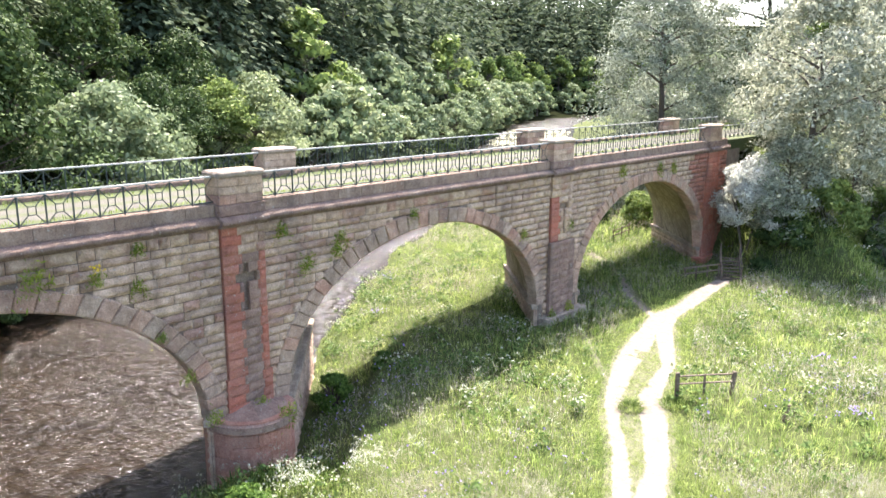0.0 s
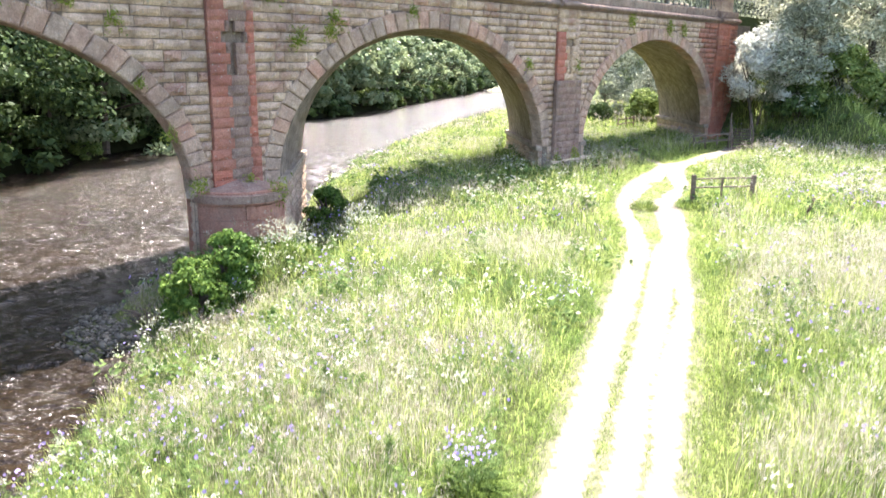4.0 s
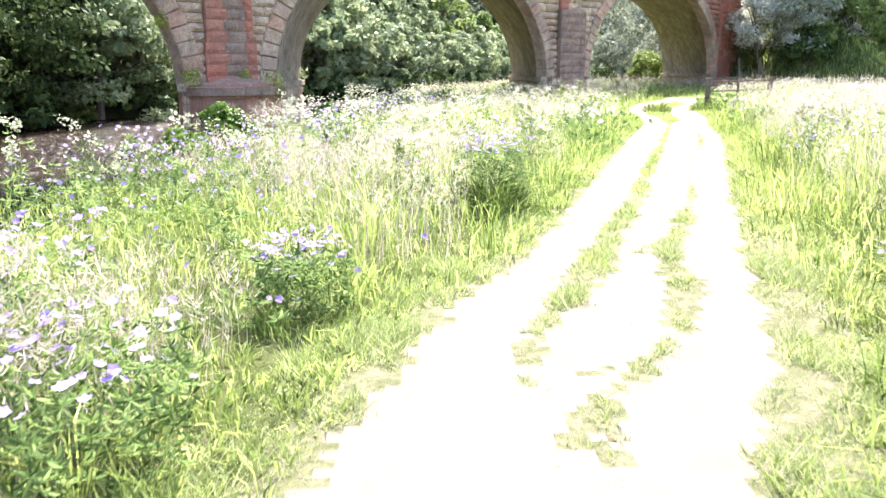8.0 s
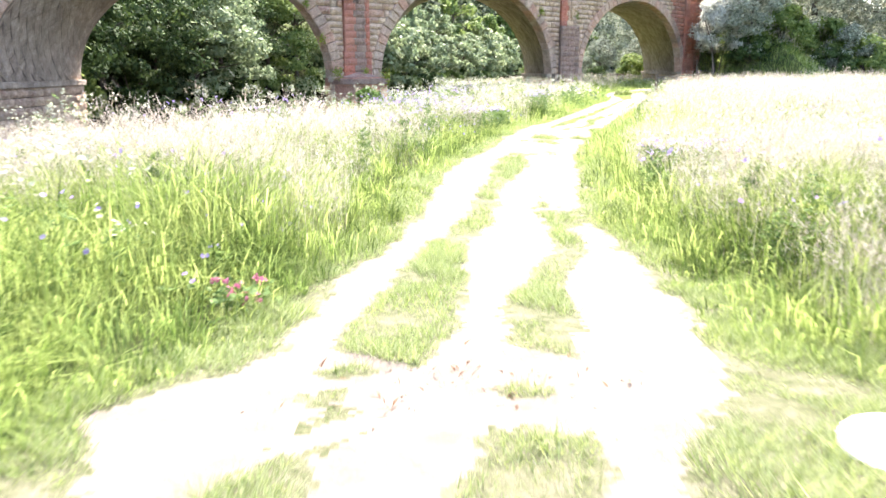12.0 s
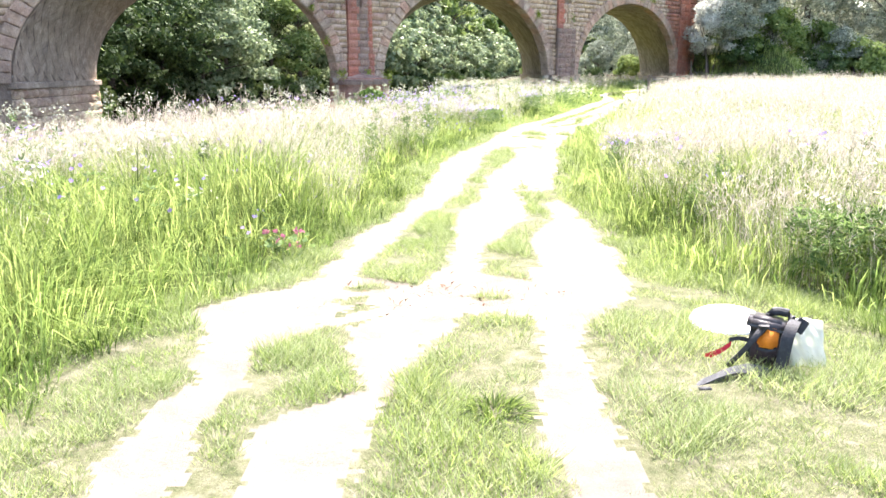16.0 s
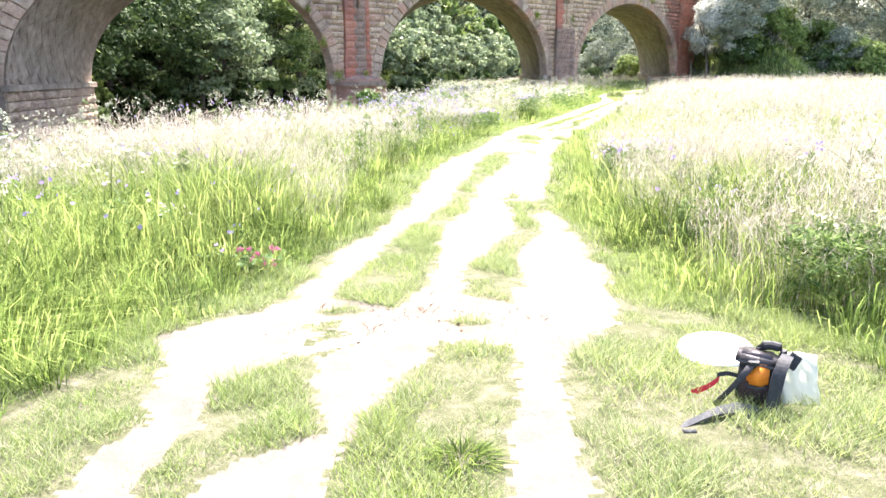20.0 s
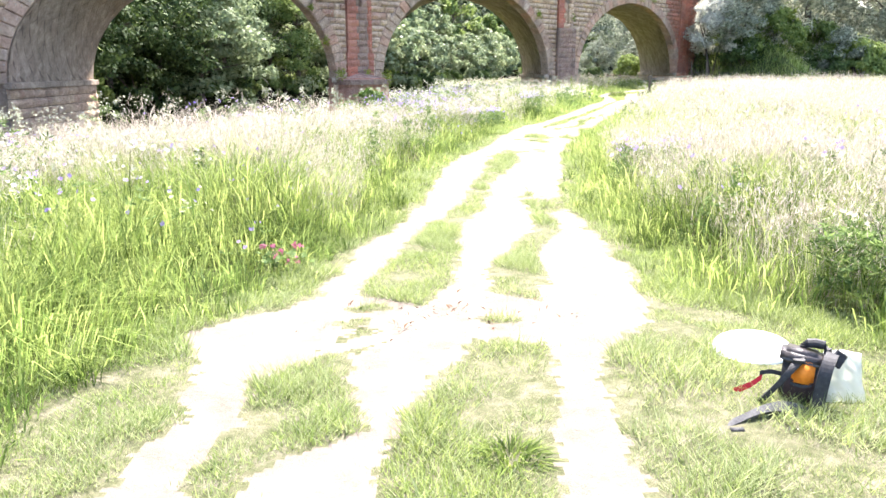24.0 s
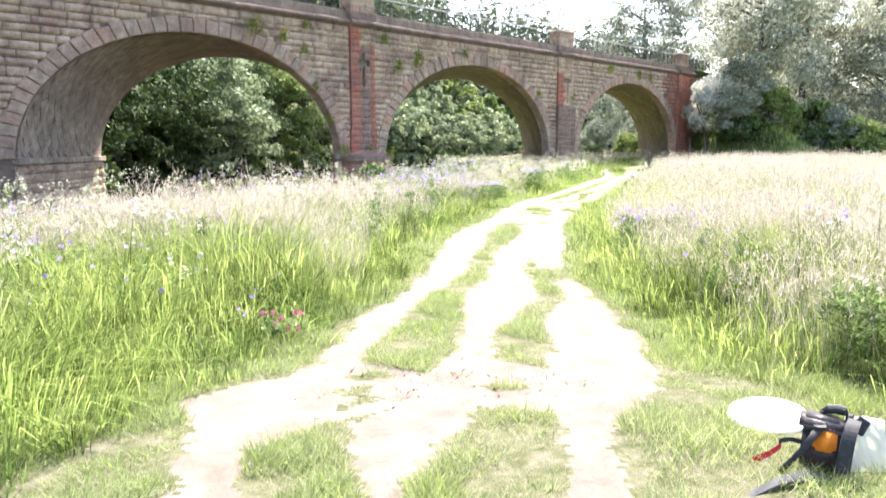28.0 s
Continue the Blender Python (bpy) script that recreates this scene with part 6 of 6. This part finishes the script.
steps = tagged(new("timber_steps"), "dark timber steps climbing to the bridge", "steps")
steps.matrix_basis = pose(20.5, 51.8, float(land(20.5, 51.8)), 0, 0, -14)
for i in range(7):
    z = 0.18 * (i + 1)
    part("tread", box(bmesh.new(), -0.6, 0.6, i * 0.26, i * 0.26 + 0.24, z - 0.05, z, 0.008), TIMBER, steps)
for sx in (-0.64, 0.64):
    timber("stringer", (sx, -0.1, 0.0), (sx, 1.9, 1.35), 0.05, 0.26, steps)
    timber("handrail_post", (sx, -0.05, -0.2), (sx, -0.05, 0.75 if sx < 0 else 1.0), 0.09, 0.09, steps)
    timber("handrail_post", (sx, 1.7, 1.0), (sx, 1.7, 2.3), 0.09, 0.09, steps)
    timber("handrail", (sx, -0.15, 0.7 if sx < 0 else 0.95), (sx, 1.85, 2.0 if sx < 0 else 2.25), 0.06, 0.1, steps, "pale worn handrail" if sx > 0 else "")

# ---- things left beside the track ----
BAG_X, BAG_Y = -0.53, -13.71
ground_z = float(land(BAG_X, BAG_Y))
bag = tagged(new("backpack"), "black backpack with orange pouch lying on the grass", "backpack")
bag.matrix_basis = pose(BAG_X, BAG_Y, ground_z, 0, 0, -27) @ Matrix.Diagonal((0.8, 0.9, 0.87, 1))


def puff(w, d, h, r=0.3, levels=2):
    bm = bmesh.new()
    bmesh.ops.create_cube(bm, size=1.0)
    bmesh.ops.bevel(bm, geom=list(bm.edges), offset=r * 0.5, segments=3, affect="EDGES")
    for w_ in bm.verts:
        k = 1 + 0.05 * math.sin(w_.co.x * 9 + w_.co.z * 7)
        w_.co = Vector((w_.co.x * w * k, w_.co.y * d * k, (w_.co.z + 0.5) * h))
    for q in bm.faces:
        q.smooth = True
    return bm


def strap(pts, w, th, side):
    """A webbing band through pts, w wide along side."""
    v, f = [], []
    sd = Vector(side).normalized() * (w / 2)
    K = [Vector(p) for p in pts]
    P = []
    for i in range(len(K) - 1):
        a, b, c, e = K[max(i - 1, 0)], K[i], K[i + 1], K[min(i + 2, len(K) - 1)]
        for u in (0, 0.25, 0.5, 0.75):
            P.append(0.5 * (2 * b + (c - a) * u + (2 * a - 5 * b + 4 * c - e) * u * u + (3 * b - a - 3 * c + e) * u ** 3))
    P.append(K[-1])
    for i, p in enumerate(P):
        d = (P[min(i + 1, len(P) - 1)] - P[max(i - 1, 0)]).normalized()
        nn = d.cross(sd).normalized() * (th / 2)
        v += [p - sd - nn, p + sd - nn, p + sd + nn, p - sd + nn]
    for i in range(len(P) - 1):
        o = 4 * i
        f += [(o + j, o + (j + 1) % 4, o + 4 + (j + 1) % 4, o + 4 + j) for j in range(4)]
    o = 4 * (len(P) - 1)
    f += [(3, 2, 1, 0), (o, o + 1, o + 2, o + 3)]
    bm = bm_of(v, f)
    bmesh.ops.recalc_face_normals(bm, faces=bm.faces)
    return bm


part("body", puff(0.25, 0.2, 0.28), CLOTH, bag, "", pose(0, 0.02, 0, -14, 3))
part("back_panel", puff(0.2, 0.06, 0.22), CLOTH_BROWN, bag, "dark brown padded back", pose(0.01, -0.09, 0.02, -12))
lid = part("top_flap", puff(0.25, 0.2, 0.075), CLOTH_LID, bag, "dark glossy lid of the backpack", pose(-0.01, 0.0, 0.25, -4, 6, 0))
part("seam", strap([(-0.11, -0.105, 0.03), (0.0, -0.114, 0.032), (0.11, -0.105, 0.03)], 0.012, 0.004, (0, 0.3, 1)), CLOTH_GREY, lid)
part("pouch", puff(0.125, 0.05, 0.125), ORANGE, bag, "orange pouch", pose(0.01, -0.115, 0.165, -14, 4))
part("pouch_edge", strap([(-0.05, -0.142, 0.17), (0.01, -0.15, 0.162), (0.07, -0.142, 0.172)], 0.014, 0.005, (0, 0.3, 1)), CLOTH, bag)
part("shoulder_strap", strap([(-0.01, -0.03, 0.3), (-0.02, -0.12, 0.285), (-0.07, -0.16, 0.22), (-0.14, -0.175, 0.13), (-0.21, -0.18, 0.045), (-0.235, -0.17, 0.005)], 0.078, 0.018, (1, 0.1, 0.55)), CLOTH, bag)
part("strap_fold", strap([(-0.045, -0.1, 0.292), (-0.02, -0.125, 0.298), (0.02, -0.125, 0.302)], 0.03, 0.02, (0.1, 1, 0.1)), CLOTH, bag)
part("shoulder_strap", strap([(0.17, 0.04, 0.31), (0.155, -0.06, 0.31), (0.135, -0.13, 0.255), (0.12, -0.165, 0.15), (0.11, -0.18, 0.05), (0.105, -0.17, 0.01)], 0.075, 0.02, (1, 0.15, -0.12)), CLOTH, bag)
part("buckle", box(bmesh.new(), -0.035, 0.035, -0.012, 0.012, -0.045, 0.045, 0.006), CLOTH, bag, "black plastic buckle", pose(0.2, 0.02, 0.29, -25, 30))
v_, f_ = tube([(0.01, 0.06, 0.29), (0.0, 0.065, 0.325), (0.025, 0.07, 0.345), (0.07, 0.072, 0.35), (0.115, 0.07, 0.345), (0.14, 0.065, 0.325), (0.14, 0.06, 0.29)], [0.022, 0.026, 0.028, 0.028, 0.028, 0.026, 0.022], 10)
part("grab_handle", bm_of(v_, f_), CLOTH, bag)
part("hip_belt", strap([(0.06, -0.2, 0.02), (-0.02, -0.24, 0.055), (-0.1, -0.29, 0.075), (-0.18, -0.36, 0.07), (-0.26, -0.44, 0.05), (-0.32, -0.51, 0.035), (-0.35, -0.55, 0.02)], 0.095, 0.03, (0.35, 1, 0.35)), CLOTH_GREY, bag, "grey padded hip belt")
part("belt_end", puff(0.11, 0.06, 0.035), CLOTH, bag, "", pose(-0.29, -0.58, 0.005, 0, 0, 25))
part("tag", strap([(-0.33, -0.06, 0.055), (-0.27, -0.03, 0.085), (-0.22, 0.0, 0.125)], 0.04, 0.004, (0.1, 0.6, 1)), REDCLOTH, bag, "red ribbon tag")
part("tag_end", strap([(-0.33, -0.06, 0.055), (-0.38, -0.08, 0.035)], 0.044, 0.006, (0.1, 0.6, 1)), REDCLOTH, bag, "red ribbon tag")
part("side_strap", strap([(-0.11, 0.0, 0.16), (-0.17, 0.0, 0.165), (-0.235, 0.0, 0.145)], 0.026, 0.008, (0, 0.3, 1)), CLOTH, bag)
sheet = bmesh.new()
bmesh.ops.create_grid(sheet, x_segments=14, y_segments=18, size=0.5)
for w_ in sheet.verts:
    w_.co = Vector((w_.co.x * 0.185, 0.008 * math.sin(w_.co.x * 14 + w_.co.y * 9) + 0.005 * math.cos(w_.co.y * 17), (w_.co.y + 0.5) * (0.3 - 0.05 * w_.co.x ** 2)))
for q in sheet.faces:
    q.smooth = True
bmesh.ops.solidify(sheet, geom=list(sheet.faces), thickness=0.004)
card = part("white_sheet", sheet, WHITE)
card.matrix_basis = pose(-0.33, -13.8, ground_z, -32, 3, -6)
tagged(card, "creased white plastic sheet leaning on the backpack", "sheet")
bm = bmesh.new()
bmesh.ops.create_cone(bm, cap_ends=True, segments=40, radius1=0.222, radius2=0.214, depth=0.02)
bmesh.ops.bevel(bm, geom=list(bm.edges), offset=0.004, segments=1, affect="EDGES")
pad = part("white_disc", bm, WHITE_PAD)
pad.matrix_basis = pose(-0.5, -13.04, ground_z + 0.05, 8, -2, -20)
tagged(pad, "flat round white disc lying on the grass", "disc")

# small white discs laid on the river where it comes round the bend
k = 2600
x, y = grow.uniform(0, 50, k), grow.uniform(188, 250, k)
d, _ = off_line(x, y, RIVER)
keep = (np.abs(d) < 9.5) & (wave(x * 0.4, y, 0.5, 2.0) > -0.35)
c = np.stack([x[keep], y[keep], np.full(keep.sum(), -1.9)], 1)
stuff("river_foam", [discs(c, grow.uniform(0.25, 0.9, len(c)), 5, 0.25)], CREAM, "white flecks on the distant river", "rapids")
